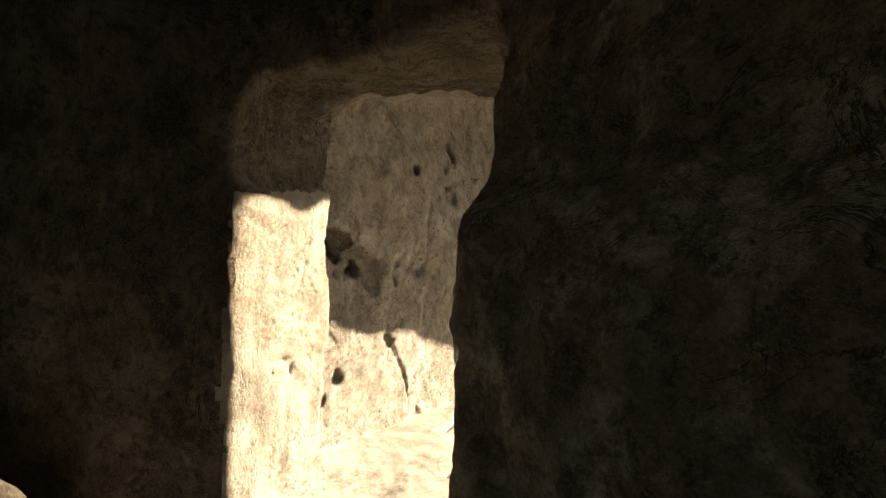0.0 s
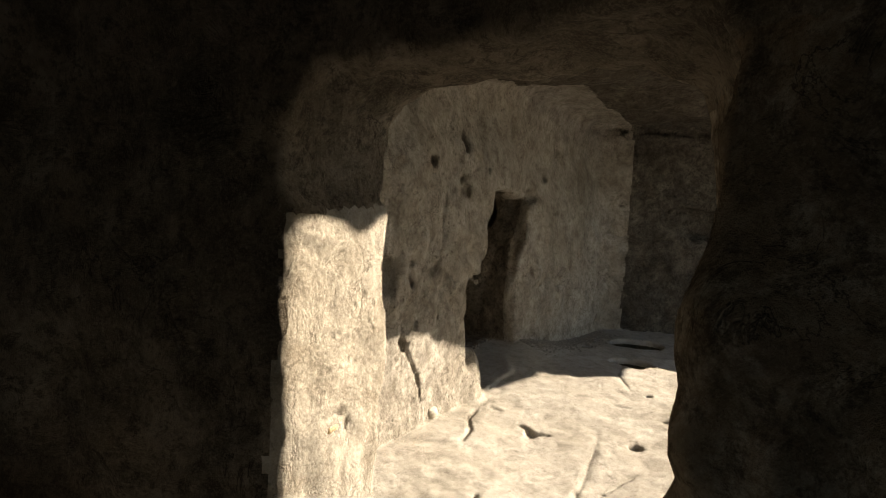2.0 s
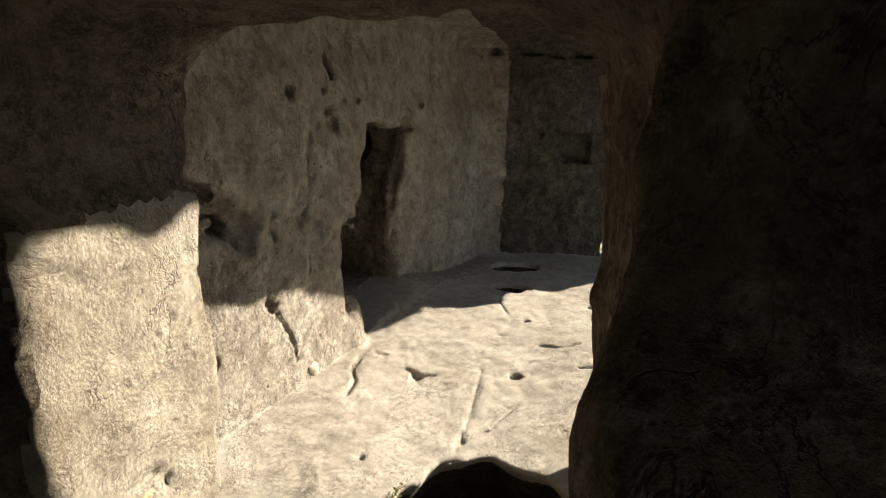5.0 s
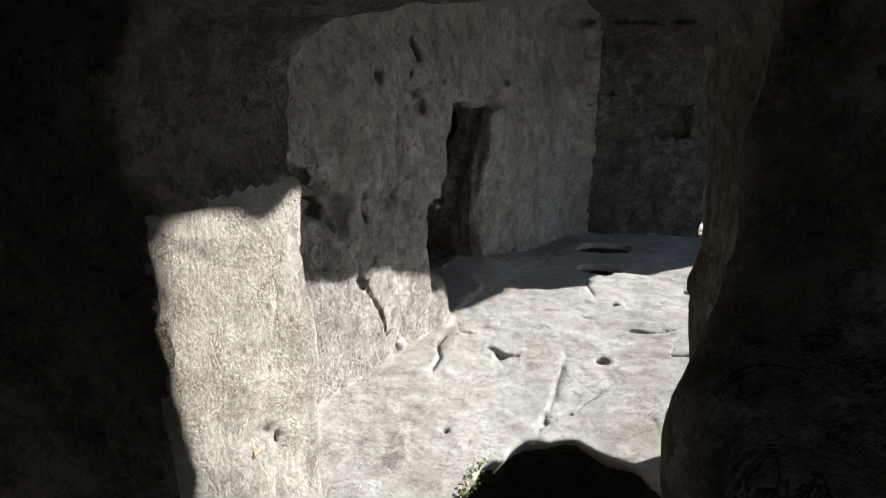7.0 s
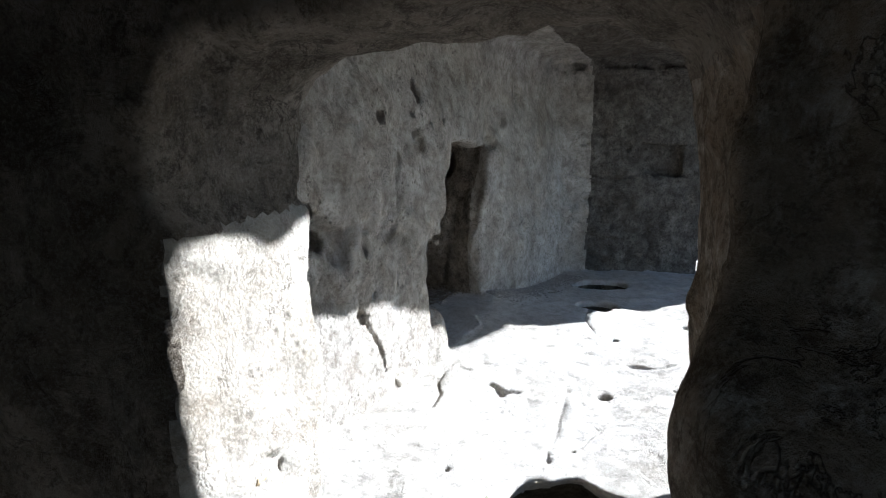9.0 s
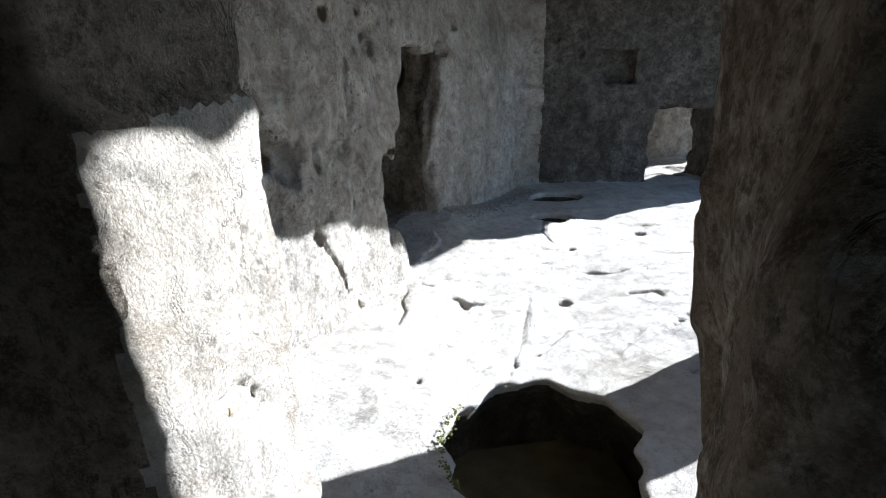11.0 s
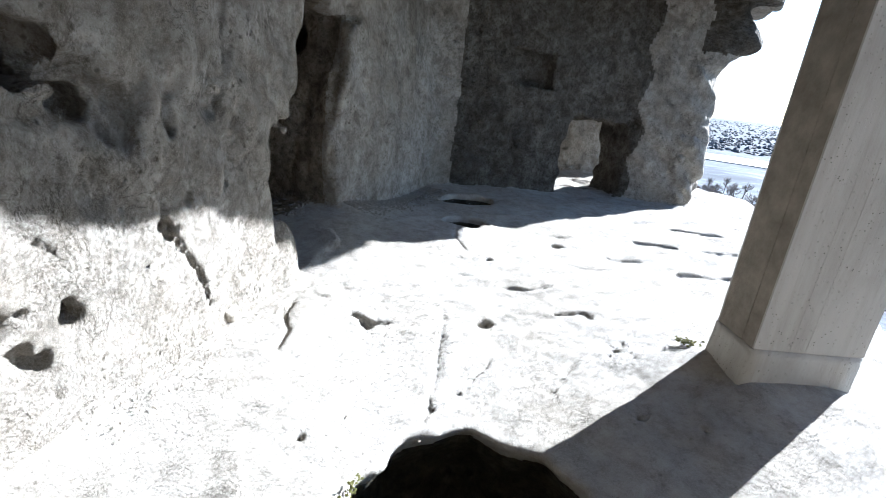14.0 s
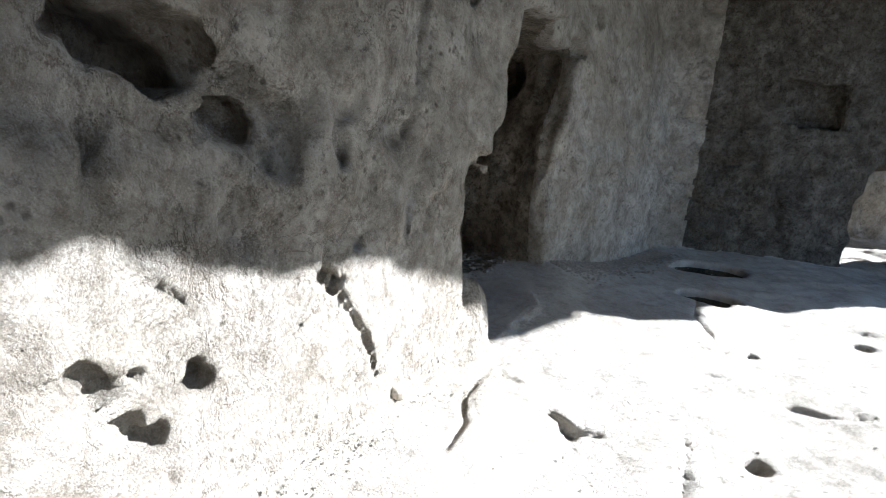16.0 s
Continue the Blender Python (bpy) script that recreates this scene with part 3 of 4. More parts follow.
    # cracks, scoops and sockets in the floor
    for line, r, d in (([(0.72, 3.8), (0.93, 4.2), (1.05, 4.5), (1.20, 4.82), (1.24, 5.02), (1.17, 5.1)], 0.011, 0.02),
                       ([(0.78, 3.88), (1.02, 4.02), (1.30, 4.25)], 0.013, 0.025), ([(0.02, 4.55), (0.10, 4.8), (0.08, 5.0), (0.16, 5.2)], 0.013, 0.03),
                       ([(0.55, 5.0), (0.66, 4.88), (0.78, 4.86)], 0.020, 0.035), ([(1.95, 5.3), (2.2, 5.2), (2.35, 5.22)], 0.018, 0.03), ([(2.1, 4.75), (2.3, 4.7), (2.32, 4.6)], 0.020, 0.03),
                       ([(1.9, 6.1), (1.95, 6.6), (2.3, 7.4)], 0.014, 0.03), ([(2.9, 5.6), (3.2, 5.45)], 0.025, 0.03), ([(3.5, 5.9), (3.8, 5.75)], 0.028, 0.03), ([(3.9, 5.3), (4.3, 5.15), (4.5, 5.2)], 0.05, 0.04),
                       ([(2.55, 5.95), (2.75, 5.85)], 0.02, 0.03), ([(4.2, 6.3), (4.6, 6.1)], 0.04, 0.04), ([(4.9, 5.9), (5.3, 5.8)], 0.05, 0.04), ([(3.3, 6.6), (3.5, 6.5)], 0.025, 0.03), ([(5.2, 6.7), (5.7, 6.4)], 0.05, 0.04),
                       ([(1.6, 5.6), (1.72, 5.55)], 0.018, 0.025), ([(0.3, 5.3), (0.4, 5.25)], 0.014, 0.02), ([(1.5, 3.85), (1.8, 4.05)], 0.016, 0.02)):
        engrave(R, "floor", line, r, d)
    for x, y, r in ((1.50, 4.76, 0.045), (0.10, 3.75, 0.018), (2.05, 5.9, 0.035), (3.1, 6.35, 0.05), (1.9, 7.9, 0.05), (2.15, 4.1, 0.02), (2.25, 4.16, 0.018), (2.2, 3.98, 0.018), (2.3, 4.05, 0.015), (2.08, 4.05, 0.015), (1.85, 3.5, 0.02), (1.7, 3.3, 0.015), (2.1, 3.3, 0.02)):
        engrave(R, "floor", [(x, y)], r, 0.05)


def surface(R):
    """Vertices and quads of the field's zero surface (one vertex for each cell that it crosses)."""
    solid = R < 0
    nx, ny, nz = R.shape
    c = solid[:-1, :-1, :-1].astype(np.int8)
    total = c.copy()
    for dx in (0, 1):
        for dy in (0, 1):
            for dz in (0, 1):
                if dx or dy or dz:
                    total += solid[dx:nx - 1 + dx, dy:ny - 1 + dy, dz:nz - 1 + dz]
    cells = np.nonzero((total > 0) & (total < 8))
    index = np.full(total.shape, -1, np.int32)
    index[cells] = np.arange(len(cells[0]))
    acc, cnt = np.zeros((len(cells[0]), 3)), np.zeros(len(cells[0]))
    corner = {}
    for dx in (0, 1):
        for dy in (0, 1):
            for dz in (0, 1):
                i = (cells[0] + dx, cells[1] + dy, cells[2] + dz)
                corner[dx, dy, dz] = (R[i].astype(np.float64), np.stack((GX[i[0]], GY[i[1]], GZ[i[2]]), 1).astype(np.float64))
    for a in corner:
        for b in corner:
            if sum(b) == sum(a) + 1 and all(q >= p for p, q in zip(a, b)):
                (fa, pa), (fb, pb) = corner[a], corner[b]
                on = (fa < 0) != (fb < 0)
                t = np.where(on, fa / np.where(on, fa - fb, 1), 0)
                acc += np.where(on[:, None], pa + (pb - pa) * t[:, None], 0)
                cnt += on
    verts = acc / cnt[:, None]
    quads = []
    for axis in range(3):
        lo, hi = [slice(None)] * 3, [slice(None)] * 3
        lo[axis], hi[axis] = slice(None, -1), slice(1, None)
        crossing = solid[tuple(lo)] != solid[tuple(hi)]
        i = np.stack(np.nonzero(crossing), 1)
        o1, o2 = [k for k in range(3) if k != axis]
        keep = (i[:, o1] > 0) & (i[:, o2] > 0) & (i[:, o1] < R.shape[o1] - 1) & (i[:, o2] < R.shape[o2] - 1)
        i = i[keep]
        flip = solid[tuple(i.T)]
        ring = []
        for s1, s2 in ((1, 1), (0, 1), (0, 0), (1, 0)):
            j = i.copy()
            j[:, o1] -= s1
            j[:, o2] -= s2
            ring.append(index[tuple(j.T)])
        q = np.stack(ring, 1)
        if axis == 1:
            flip = ~flip
        q[~flip] = q[~flip][:, ::-1]
        quads.append(q)
    return verts, np.concatenate(quads)


def sheet(name, verts, normals, quads, material, label, category):
    """One piece of the setting, from its share of the quads."""
    used, inverse = np.unique(quads, return_inverse=True)
    inverse = inverse.reshape(quads.shape)
    me = bpy.data.meshes.new(name)
    me.vertices.add(len(used))
    me.vertices.foreach_set("co", verts[used].astype(np.float32).ravel())
    me.loops.add(quads.size)
    me.loops.foreach_set("vertex_index", inverse.astype(np.int32).ravel())
    me.polygons.add(len(quads))
    me.polygons.foreach_set("loop_start", np.arange(0, quads.size, 4, dtype=np.int32))
    me.update(calc_edges=True)
    me.polygons.foreach_set("use_smooth", np.ones(len(quads), bool))
    me.normals_split_custom_set_from_vertices(normals[used].tolist())
    me.materials.append(material)
    return tagged(new(name, me), label, category, kind="structure")


def build_rock():
    R = rock_field()
    cut_features(R)
    roughen(R)
    engrave_all(R)
    verts, quads = surface(R)
    a, b, c, d = (verts[quads[:, i]] for i in range(4))
    face_n = np.cross(c - a, d - b)
    normals = np.zeros_like(verts)
    for i in range(4):
        np.add.at(normals, quads[:, i], face_n)
    normals /= np.maximum(np.linalg.norm(normals, axis=1, keepdims=True), 1e-9)
    unit = face_n / np.maximum(np.linalg.norm(face_n, axis=1, keepdims=True), 1e-9)
    mid = (a + b + c + d) / 4
    x, y, z = mid.T
    w = (x + 0.35) * 0.38 + (y - 2.3) * 0.925
    v = N[0] * x + N[1] * y + 2.84
    s = along(x, y)
    level = floor_level(x, y)
    name = np.full(len(quads), 3)
    name[(v < 0.42) & (w > 0.03)] = 1
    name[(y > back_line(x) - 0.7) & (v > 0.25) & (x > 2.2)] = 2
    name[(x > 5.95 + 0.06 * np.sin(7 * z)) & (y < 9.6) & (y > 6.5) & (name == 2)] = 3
    # the recess's inner shade is put in by a darker rock colour
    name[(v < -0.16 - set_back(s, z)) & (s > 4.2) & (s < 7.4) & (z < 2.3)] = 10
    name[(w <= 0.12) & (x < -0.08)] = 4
    # past the sun's edge the jamb turns to the shaded rock colour
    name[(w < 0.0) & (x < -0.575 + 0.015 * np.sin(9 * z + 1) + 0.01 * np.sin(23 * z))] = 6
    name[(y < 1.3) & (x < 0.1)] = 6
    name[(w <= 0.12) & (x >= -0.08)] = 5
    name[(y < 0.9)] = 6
    # the far chamber gets the paler wall rock so that it looks lit
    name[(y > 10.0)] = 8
    # above the shadow line the jamb's shade is painted with the dark rock
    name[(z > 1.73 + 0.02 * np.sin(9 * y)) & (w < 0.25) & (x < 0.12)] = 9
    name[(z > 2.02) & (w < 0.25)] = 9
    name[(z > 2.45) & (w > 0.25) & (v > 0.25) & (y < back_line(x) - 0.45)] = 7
    name[(z < level + 0.07) & (unit[:, 2] > 0.72)] = 0
    name[(z < level + 0.02) & (v > 0.3) & (y < 9.0)] = 0
    # below the rim the pit's shade is painted in along with the damp
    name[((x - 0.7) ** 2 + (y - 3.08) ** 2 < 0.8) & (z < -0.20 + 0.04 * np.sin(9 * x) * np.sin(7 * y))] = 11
    # inside the two bowls the shade is painted as a dark lining
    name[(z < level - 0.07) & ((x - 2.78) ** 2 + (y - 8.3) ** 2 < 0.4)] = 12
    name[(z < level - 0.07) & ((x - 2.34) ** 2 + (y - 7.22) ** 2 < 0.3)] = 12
    for i, (label_name, material, label, category) in enumerate((
            ("floor", ROCK_FLOOR, "worn pale limestone floor with cracks, bowls and a pit", "floor"),
            ("wall_west", ROCK_WALL, "hewn limestone wall with a tall recess and sockets", "wall"),
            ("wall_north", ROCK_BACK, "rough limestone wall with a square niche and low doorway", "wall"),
            ("cliff_face", ROCK_WALL, "weathered limestone edge of the open rock room", "cliff"),
            ("door_jamb_west", ROCK_JAMB, "rounded limestone jamb with broken crust, coloured paler for the sun", "door jamb"),
            ("door_jamb_east", ROCK_PIER, "blotched brown limestone jamb, coloured darker for deep shade", "door jamb"),
            ("wall_cave", ROCK_CAVE_SHADED, "sooty limestone wall of the inner cave, darkened further for shade", "wall"),
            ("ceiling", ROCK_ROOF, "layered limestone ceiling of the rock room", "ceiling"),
            ("wall_chamber", ROCK_WALL, "limestone wall of the chamber beyond, in a paler colour to look lit", "wall"),
            ("ceiling_cave", ROCK_CAVE_SHADED, "low smoothed limestone ceiling over the doorway and jamb top, painted shaded", "ceiling"),
            ("recess_wall", ROCK_CAVE_SHADED, "rough rock inside the tall recess, darkened for its shade", "wall"),
            ("pit_wall", ROCK_DAMP_SHADED, "damp rock under the rim of the pit, darkened for its shade", "pit"),
            ("bowl_shade", ROCK_DAMP_SHADED, "lining of the round floor bowls, painted dark for their shade", "bowl"))):
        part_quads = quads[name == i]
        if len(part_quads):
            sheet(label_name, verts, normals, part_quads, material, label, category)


build_rock()


def build_bounce_ledge():
    """An unseen rock ledge outside the way into the first cave, added to bounce sunlight in."""
    bm = bmesh.new()
    bmesh.ops.create_grid(bm, x_segments=60, y_segments=40, size=1)
    for vtx in bm.verts:
        x, y = vtx.co.x * 4.0, vtx.co.y * 2.5
        fall = max(0.0, max(abs(x) - 3.2, -y - 1.7)) * 1.6
        vtx.co = Vector((x - 0.4, y - 4.19, -0.03 + 0.05 * noise.noise(Vector((x, y, 0))) - fall))
    me = bpy.data.meshes.new("bounce_ledge")
    for f in bm.faces:
        f.smooth = True
    bm.to_mesh(me)
    bm.free()
    me.materials.append(ROCK_FLOOR)
    tagged(new("bounce_ledge", me), "unseen pale ledge added before the cave's way in to bounce sunlight", "ledge", kind="structure")


build_bounce_ledge()


# ---------------- helpers for things ----------------
def part(name, bm, material, parent=None, label="", smooth=True):
    me = bpy.data.meshes.new(name)
    for f in bm.faces:
        f.smooth = smooth
    bm.to_mesh(me)
    bm.free()
    me.materials.append(material)
    ob = new(name, me)
    ob.parent = parent
    return tagged(ob, label)


def thing(name, at, label, category, group="", kind=""):
    ob = new(name)
    ob.location = at
    return tagged(ob, label, category, group, kind)


def stone_mesh(radii, seed, cuts=2, rough=0.22):
    """An irregular stone: a sphere pushed about by noise."""
    bm = bmesh.new()
    bmesh.ops.create_icosphere(bm, subdivisions=cuts, radius=1)
    off = Vector((seed * 3.1, seed * 1.7, seed * 0.9))
    for vtx in bm.verts:
        k = 1 + rough * noise.noise(vtx.co * 1.3 + off) + 0.4 * rough * noise.noise(vtx.co * 3.4 + off)
        vtx.co = Vector((vtx.co.x * radii[0], vtx.co.y * radii[1], vtx.co.z * radii[2])) * k
    return bm


def concrete():
    n = Nodes("board_marked_concrete")
    cloud = n.noise(2.4, 6, 0.65, (1, 1, 0.35), warp=0.4)
    grain = n.noise(48, 4, 0.7)
    streak = n.noise(16, 4, 0.6, (1, 1, 0.06))
    colour = n.ramp(cloud, [(0.3, (0.30, 0.285, 0.255)), (0.55, (0.41, 0.395, 0.36)), (0.8, (0.47, 0.455, 0.42))])
    colour = n.mix(n.math("MULTIPLY", n.mask(streak, 0.5, 0.75), 0.35), colour, (0.27, 0.25, 0.21))
    dots = n.voronoi(42)
    holes = n.mask(dots, 0.06, 0.22)
    spots = n.mask(n.noise(6, 3, 0.5), 0.5, 0.6)
    colour = n.mix(n.math("MULTIPLY", n.math("SUBTRACT", 1.0, holes), n.math("MULTIPLY", spots, 0.85)), colour, (0.12, 0.11, 0.09))
    h = n.math("ADD", n.math("MULTIPLY", grain, 0.25), n.math("MULTIPLY", streak, 0.8))
    h = n.math("ADD", h, n.math("MULTIPLY", holes, 0.35))
    return n.done(colour, 0.88, n.bump(h, 0.010), 0.0, 0.2)


def plain(name, dark, pale, scale=8.0, rough=0.9, dig=0.01, spec=0.2):
    n = Nodes(name)
    f = n.noise(scale, 5, 0.65)
    return n.done(n.ramp(f, [(0.3, dark), (0.7, pale)]), rough, n.bump(n.noise(scale * 4, 4, 0.7), dig), 0.0, spec)


CONCRETE = concrete()
DARK_CONCRETE = plain("dark_concrete", (0.14, 0.122, 0.098), (0.27, 0.243, 0.20), 5.0, dig=0.008)
STONE = plain("loose_stone", (0.30, 0.265, 0.215), (0.47, 0.43, 0.365), 14.0, dig=0.008)
CRUST = plain("rusty_crust", (0.24, 0.15, 0.07), (0.42, 0.33, 0.21), 16.0, dig=0.01)
GRAVEL = plain("gravel", (0.16, 0.145, 0.125), (0.34, 0.31, 0.27), 30.0, dig=0.005)
MOSS = plain("moss", (0.07, 0.075, 0.022), (0.17, 0.16, 0.05), 40.0, dig=0.01)
BARK = plain("bark", (0.07, 0.06, 0.052), (0.15, 0.13, 0.11), 6.0)
TWIG = plain("twigs", (0.13, 0.105, 0.09), (0.24, 0.20, 0.17), 3.0)
YELLOW_TWIG = plain("yellow_twigs", (0.28, 0.22, 0.08), (0.40, 0.33, 0.14), 3.0)


# ---------------- the concrete post ----------------
POST_TURN = math.atan2(-0.31, 0.95)
post_m = pose(2.55, 3.50, 0.0, 0, 0, math.degrees(POST_TURN))


def slab(bm, x0, x1, y0, y1, z0, z1):
    c = [bm.verts.new((x, y, z)) for x in (x0, x1) for y in (y0, y1) for z in (z0, z1)]
    for f in ((0, 1, 3, 2), (4, 6, 7, 5), (0, 4, 5, 1), (2, 3, 7, 6), (0, 2, 6, 4), (1, 5, 7, 3)):
        bm.faces.new([c[i] for i in f])


def build_post():
    post = thing("concrete_post", (0, 0, 0), "square board-marked concrete post standing on the rock floor", "post")
    post.matrix_world = post_m
    rnd = random.Random(4)
    wide_all, deep_all = 0.66, 0.36
    bm = bmesh.new()
    slab(bm, 0.012, wide_all - 0.012, 0.012, deep_all - 0.012, 0.34, 3.75)
    part("shaft", bm, CONCRETE, post, "grey concrete shaft", smooth=False)

    def board(x0, x1, y0, y1, z0, z1, mat):
        b = bmesh.new()
        slab(b, x0, x1, y0, y1, z0, z1)
        bmesh.ops.bevel(b, geom=list(b.edges), offset=0.0006, segments=1, affect="EDGES")
        part("board_strip", b, mat, post, smooth=False)
    at = 0.0
    while at < wide_all - 0.01:                       # strips that the formwork boards left
        wide = min(rnd.uniform(0.09, 0.14), wide_all - at)
        proud = rnd.uniform(0.0, 0.003)
        board(at, at + wide, -proud, 0.012, 0.335, 3.75, CONCRETE)
        board(at, at + wide, deep_all - 0.012, deep_all + proud, 0.335, 3.75, CONCRETE)
        at += wide
    at = 0.012
    while at < deep_all - 0.02:
        wide = min(rnd.uniform(0.09, 0.14), deep_all - 0.012 - at)
        proud = rnd.uniform(0.0, 0.003)
        # the left side's strips are of a darker, browner concrete
        board(-proud, 0.012, at, at + wide, 0.335, 3.75, DARK_CONCRETE)
        board(wide_all - 0.012, wide_all + proud, at, at + wide, 0.335, 3.75, CONCRETE)
        at += wide
    bm = bmesh.new()
    slab(bm, -0.006, wide_all + 0.002, -0.001, deep_all + 0.004, -0.12, 0.332)
    bmesh.ops.subdivide_edges(bm, edges=list(bm.edges), cuts=7, use_grid_fill=True)
    for vtx in bm.verts:
        k = noise.noise(vtx.co * 9) * 0.006 + noise.noise(vtx.co * 23) * 0.003
        low = max(0.0, 0.25 - vtx.co.z) * 0.10
        vtx.co.x += k - (low if vtx.co.x < 0.1 else 0)
        vtx.co.y += k
    part("plinth", bm, CONCRETE, post, "rough cast concrete foot", smooth=True)


build_post()


# ---------------- loose things on the floor ----------------
def build_stone(name, at, radii, seed, label, material=STONE):
    bm = stone_mesh(radii, seed, 3, 0.35)
    ob = part(name, bm, material)
    ob.location = at
    return tagged(ob, label, "stone")


build_stone("stone", (-0.27, 4.90, 0.03), (0.07, 0.065, 0.06), 1, "rounded limestone lump at the foot of the wall")
build_stone("stone", (2.88, 3.33, 0.10), (0.035, 0.022, 0.018), 2, "small white pebble beside the concrete post")


tagged(build_stone("crust", (-0.457, 2.097, 1.088), (0.022, 0.040, 0.026), 7, "rust-brown broken crust clinging to the jamb", CRUST), category="crust")


def scatter(name, count, place, size, material, label, category, seed):
    """Many small lumps as one piece of stuff."""
    rnd = random.Random(seed)
    verts, faces = [], []
    for _ in range(count):
        x, y, z = place(rnd)
        r = rnd.uniform(*size)
        base = len(verts)
        ring = [rnd.uniform(0.7, 1.2) for _ in range(5)]
        spin = rnd.uniform(0, 6)
        verts.append((x, y, z - r * 0.3))
        for i in range(5):
            t = spin + i * 1.2566
            verts.append((x + math.cos(t) * r * ring[i], y + math.sin(t) * r * ring[i], z + r * rnd.uniform(0.0, 0.3)))
        verts.append((x + r * 0.2, y, z + r * rnd.uniform(0.5, 0.9)))
        for i in range(5):
            j = (i + 1) % 5
            faces.append((base + 1 + i, base + 1 + j, base + 6))
            faces.append((base + 1 + j, base + 1 + i, base))
    me = bpy.data.meshes.new(name)
    me.from_pydata(verts, [], faces)
    me.materials.append(material)
    return tagged(new(name, me), label, category, kind="stuff")


def along_wall(rnd):
    s = rnd.uniform(6.5, 8.8)
    v = abs(rnd.gauss(0.0, 0.16)) + 0.02 - float(set_back(s, 0.0))
    x = -0.29 + D[0] * (s - 3.88) + N[0] * v
    y = 4.79 + D[1] * (s - 3.88) + N[1] * v
    return x, y, float(floor_level(x, y)) + 0.012


def in_room(rnd):
    while True:
        x, y = rnd.uniform(-0.5, 5.5), rnd.uniform(3.6, 8.8)
        if N[0] * x + N[1] * y + 2.84 > 0.1 and out_of_room(x, y) < 0.8:
            return x, y, float(floor_level(x, y)) + 0.006


def recess_foot(rnd):
    s = rnd.uniform(5.2, 6.4)
    x, y = on_wall(s, rnd.uniform(0.75, 1.25))
    return x, y, 0.13 * (s - 4.9) / 1.8 + 0.02


def wall_foot(rnd):
    s = rnd.uniform(2.9, 4.6)
    v = abs(rnd.gauss(0.0, 0.10)) + 0.02
    x = -0.29 + D[0] * (s - 3.88) + N[0] * v
    y = 4.79 + D[1] * (s - 3.88) + N[1] * v
    return x, y, float(floor_level(x, y)) + 0.008


def pit_bed(rnd):
    t, r = rnd.uniform(0, 6.28), 0.5 * math.sqrt(rnd.random())
    return 0.70 + r * math.cos(t), 3.08 + r * math.sin(t), -0.70


scatter("gravel", 1500, along_wall, (0.008, 0.026), GRAVEL, "grey gravel heaped along the foot of the wall", "gravel", 3)
scatter("gravel", 260, in_room, (0.004, 0.012), STONE, "scattered limestone crumbs on the floor", "gravel", 5)
scatter("gravel", 120, recess_foot, (0.012, 0.035), GRAVEL, "broken rubble lying in the tall recess", "rubble", 6)
scatter("gravel", 260, wall_foot, (0.003, 0.010), STONE, "pale crumbs along the sunlit wall foot", "gravel", 8)


def pit_rim(rnd):
    t = rnd.uniform(2.3, 3.6)
    k = rnd.uniform(0, 1)
    r = 0.50 + rnd.uniform(-0.01, 0.02) + 0.09 * k
    return 0.70 + r * 1.08 * math.cos(t), 3.08 + r * math.sin(t), -0.02 - 0.28 * k


def post_foot(rnd):
    return 2.62 + rnd.gauss(0, 0.04), 3.97 + rnd.gauss(0, 0.03), float(floor_level(2.62, 3.97)) + rnd.uniform(0, 0.03)


scatter("moss", 700, pit_rim, (0.004, 0.011), MOSS, "yellow-green moss on the rim of the pit", "moss", 9)
scatter("moss", 60, post_foot, (0.006, 0.016), MOSS, "small green moss tuft at the post's foot", "moss", 10)


def build_water():
    n = Nodes("pit_water")
    col = n.ramp(n.noise(5, 5, 0.6), [(0.35, (0.05, 0.042, 0.022)), (0.7, (0.12, 0.10, 0.055))])
    mat = n.done(col, 0.35, n.bump(n.noise(60, 4, 0.7), 0.003), 0.0, 0.4)
    bm = bmesh.new()
    bmesh.ops.create_grid(bm, x_segments=24, y_segments=24, size=0.68)
    for vtx in bm.verts:
        vtx.co.z = 0.006 * noise.noise(vtx.co * 7)
    ob = part("pit_bed", bm, mat)
    ob.location = (0.70, 3.08, -0.66)
    tagged(ob, "wet brown silt in the bottom of the pit", "silt", kind="structure")


build_water()


# ---------------- outside: valley, river, bare trees ----------------
def valley_level(x, y):
    d = math.hypot(x - 3, y - 3)
    if d < 9:
        return -9.0
    drop = -9 - 31 * (1 - math.exp(-(d - 9) / 220))
    return drop + 1.6 * noise.noise(Vector((x * 0.02, y * 0.02, 0))) * min(1, d / 80) + (2.5 * noise.noise(Vector((x * 0.003, y * 0.003, 4))) if d > 700 else 0)


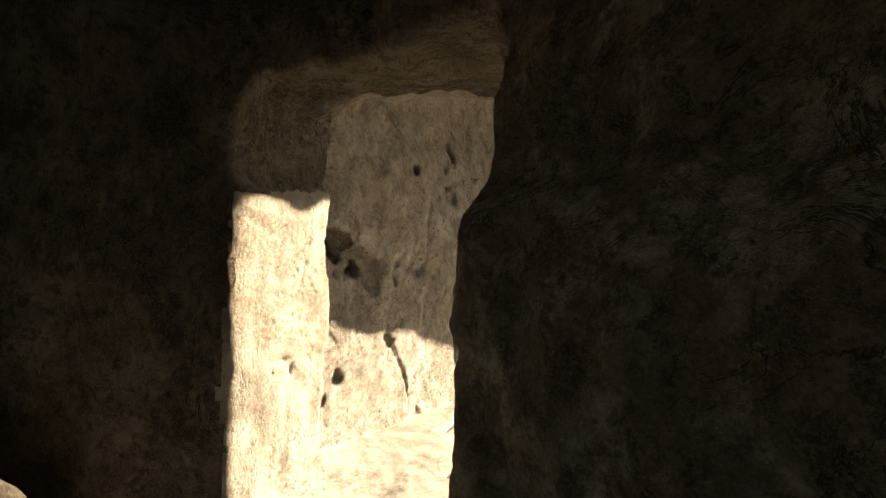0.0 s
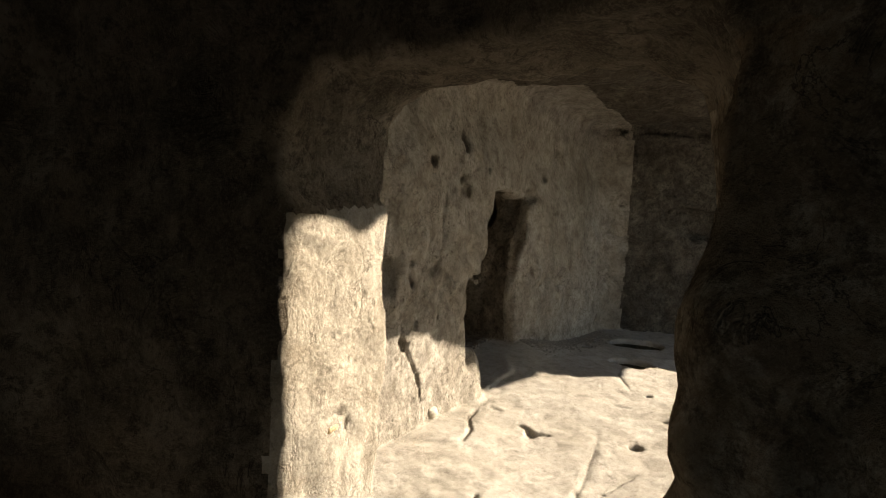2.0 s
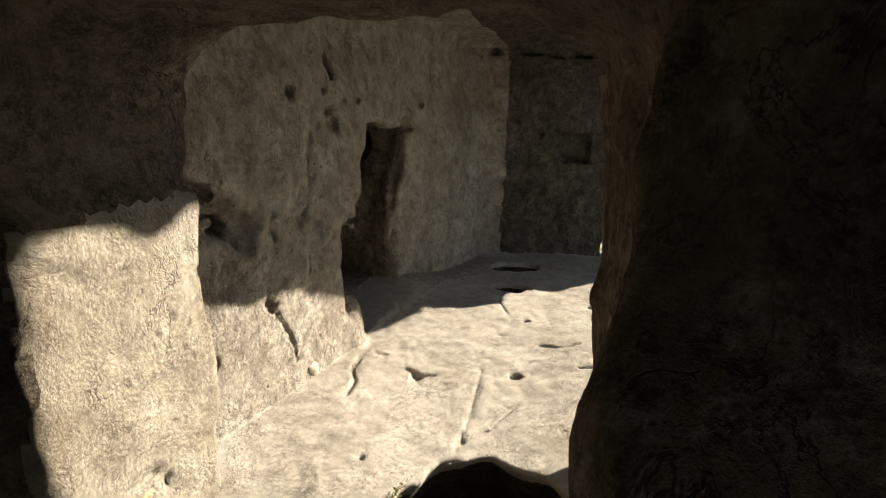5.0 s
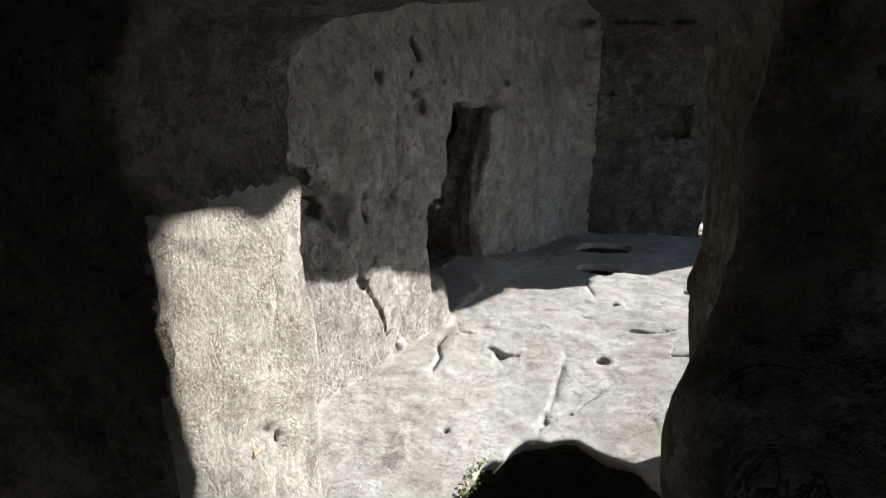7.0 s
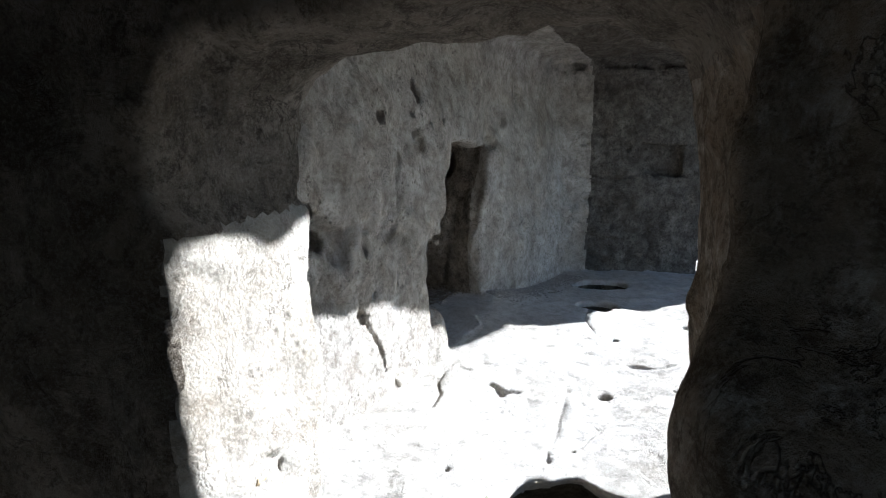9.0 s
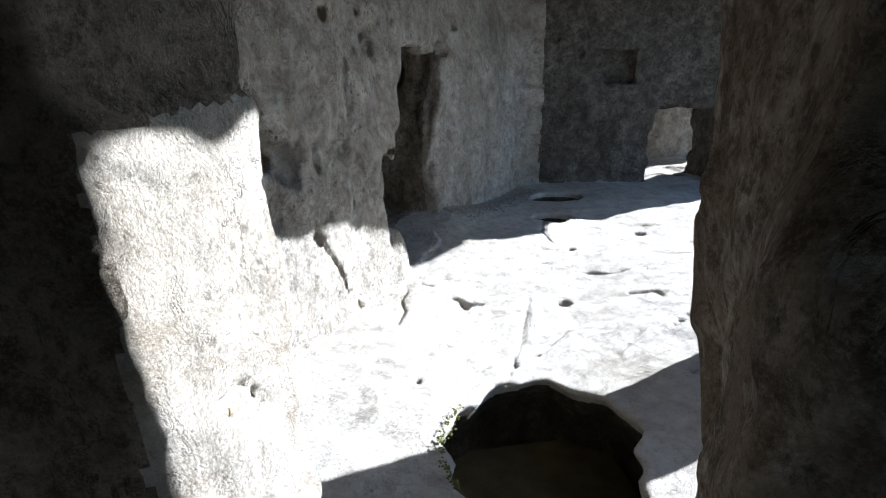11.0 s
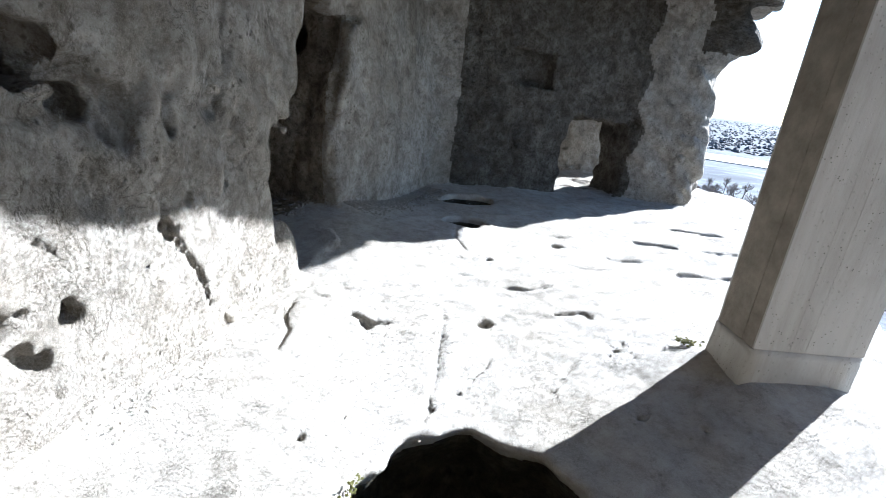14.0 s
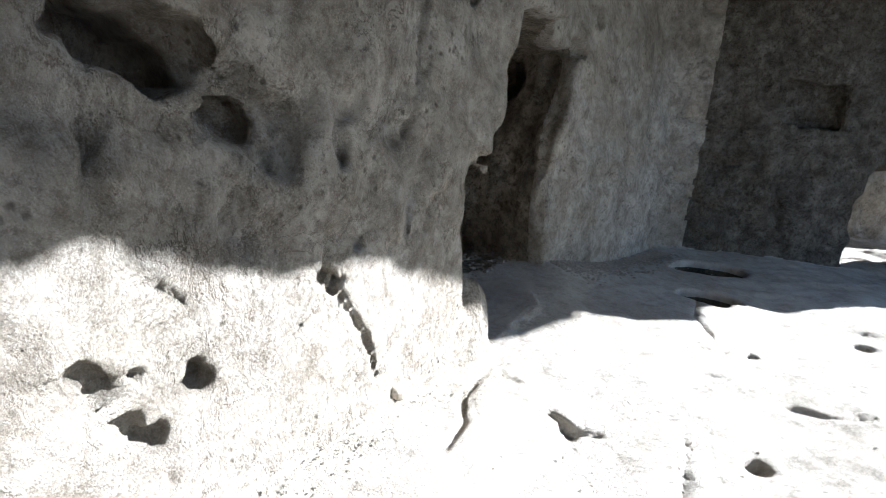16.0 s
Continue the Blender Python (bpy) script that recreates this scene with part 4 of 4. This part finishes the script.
def build_valley():
    n = Nodes("hazy_winter_ground")
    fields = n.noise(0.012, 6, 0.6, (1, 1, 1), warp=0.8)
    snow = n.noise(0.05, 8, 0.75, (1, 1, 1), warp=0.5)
    # blue of the distant haze is mixed into the field and snow colours
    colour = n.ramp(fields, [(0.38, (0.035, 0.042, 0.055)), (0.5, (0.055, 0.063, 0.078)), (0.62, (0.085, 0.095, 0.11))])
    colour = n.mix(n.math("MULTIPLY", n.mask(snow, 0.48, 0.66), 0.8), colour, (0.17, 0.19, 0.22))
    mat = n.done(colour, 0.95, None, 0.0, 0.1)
    rings = [9 * 1.085 ** i for i in range(80)]
    turns = 160
    verts, faces = [], []
    for r in rings:
        for k in range(turns):
            t = 2 * math.pi * k / turns
            x, y = 3 + r * math.cos(t), 3 + r * math.sin(t)
            verts.append((x, y, valley_level(x, y)))
    for i in range(len(rings) - 1):
        for k in range(turns):
            j = (k + 1) % turns
            faces.append((i * turns + k, (i + 1) * turns + k, (i + 1) * turns + j, i * turns + j))
    faces.append(tuple(range(turns))[::-1])
    me = bpy.data.meshes.new("ground")
    me.from_pydata(verts, [], faces)
    for f in me.polygons:
        f.use_smooth = True
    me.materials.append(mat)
    tagged(new("ground", me), "snow-patched winter valley far below, tinted blue for haze", "ground", kind="structure")

    w = Nodes("river")
    # rough and white: the bright sky's reflection is put into the base colour
    sky_white = w.done((0.75, 0.77, 0.80), 0.8, w.bump(w.noise(0.8, 3, 0.5), 0.02), 0.0, 0.5)
    bm = bmesh.new()
    prev = None
    for i in range(61):
        t = -1400 + 2800 * i / 60
        cx = 410 + 0.30 * t + 60 * math.sin(t / 260)
        cy = 300 - 0.72 * t + 40 * math.sin(t / 330)
        across = Vector((0.72, 0.6)).normalized()
        half = 30 + 9 * math.sin(t / 150 + 1)
        pair = [bm.verts.new((cx + s * half * across.x, cy + s * half * across.y, -35.2)) for s in (-1, 1)]
        if prev:
            bm.faces.new((prev[0], prev[1], pair[1], pair[0]))
        prev = pair
    tagged(part("river", bm, sky_white), "river winding through the valley, painted white for the sky's reflection", "river", kind="structure")


build_valley()


def tree_meshes(seed, height):
    """Trunk with limbs, and a crown of many thin twigs."""
    rnd = random.Random(seed)
    trunk, crown = ([], []), ([], [])

    def tube(store, p, q, r0, r1, sides):
        verts, faces = store
        axis = (q - p).normalized()
        side = axis.orthogonal().normalized()
        up = axis.cross(side)
        base = len(verts)
        for c, r in ((p, r0), (q, r1)):
            for i in range(sides):
                t = 2 * math.pi * i / sides
                verts.append(tuple(c + side * math.cos(t) * r + up * math.sin(t) * r))
        for i in range(sides):
            j = (i + 1) % sides
            faces.append((base + i, base + j, base + sides + j, base + sides + i))

    def grow(p, way, length, r, depth):
        q = p + way * length
        tube(trunk if depth < 2 else crown, p, q, r, r * 0.62, 6 if depth < 2 else 3)
        if depth == 5:
            return
        for _ in range(3 if depth else 4):
            at = p.lerp(q, rnd.uniform(0.55, 1.0))
            spread = 0.45 if depth == 0 else 0.65
            turn = Vector((rnd.gauss(0, spread), rnd.gauss(0, spread), rnd.gauss(0.25, 0.25)))
            grow(at, (way + turn).normalized(), length * rnd.uniform(0.58, 0.80), r * 0.66, depth + 1)

    grow(Vector((0, 0, -0.3)), Vector((rnd.gauss(0, 0.06), rnd.gauss(0, 0.06), 1)).normalized(), height * 0.36, height * 0.022, 0)
    return trunk, crown


def build_trees():
    rnd = random.Random(21)
    kinds = []
    for k, (height, twig, label) in enumerate(((9, TWIG, "bare grey winter tree on the valley slope"), (7, TWIG, "bare spreading winter tree on the valley slope"), (5, YELLOW_TWIG, "bare yellowish willow bush on the valley slope"))):
        tree = thing("tree", (0, 0, 0), label, "tree", "bare trees on the slope")
        for nm, data, mat in zip(("trunk", "crown"), tree_meshes(30 + k, height), (BARK, twig)):
            me = bpy.data.meshes.new(nm)
            me.from_pydata(data[0], [], data[1])
            me.materials.append(mat)
            ob = new(nm, me)
            ob.parent = tree
        kinds.append(tree)
    first = set()
    for i in range(190):
        turn = radians(rnd.uniform(26, 48))
        d = 26 + 190 * rnd.random() ** 1.3
        x, y = 3 + d * math.cos(turn), 3 + d * math.sin(turn)
        k = 2 if i % 9 == 4 else i % 2
        m = pose(x, y, valley_level(x, y), 0, 0, rnd.uniform(0, 360)) @ Matrix.Scale(rnd.uniform(0.7, 1.15), 4)
        if k not in first:
            first.add(k)
            kinds[k].matrix_world = m
        else:
            c = copy_thing(kinds[k], pose(0, 0, 0))
            c.matrix_world = m


build_trees()


def far_wood(rnd):
    turn, d = radians(rnd.uniform(10, 70)), 650 * (6 ** rnd.random())
    x, y = 3 + d * math.cos(turn), 3 + d * math.sin(turn)
    return x, y, valley_level(x, y) + 0.4


WOODS = plain("far_woods", (0.05, 0.053, 0.06), (0.085, 0.085, 0.09), 0.05)
scatter("far_woods", 5000, far_wood, (2.0, 5.0), WOODS, "brown leafless woods across the valley", "woods", 12)
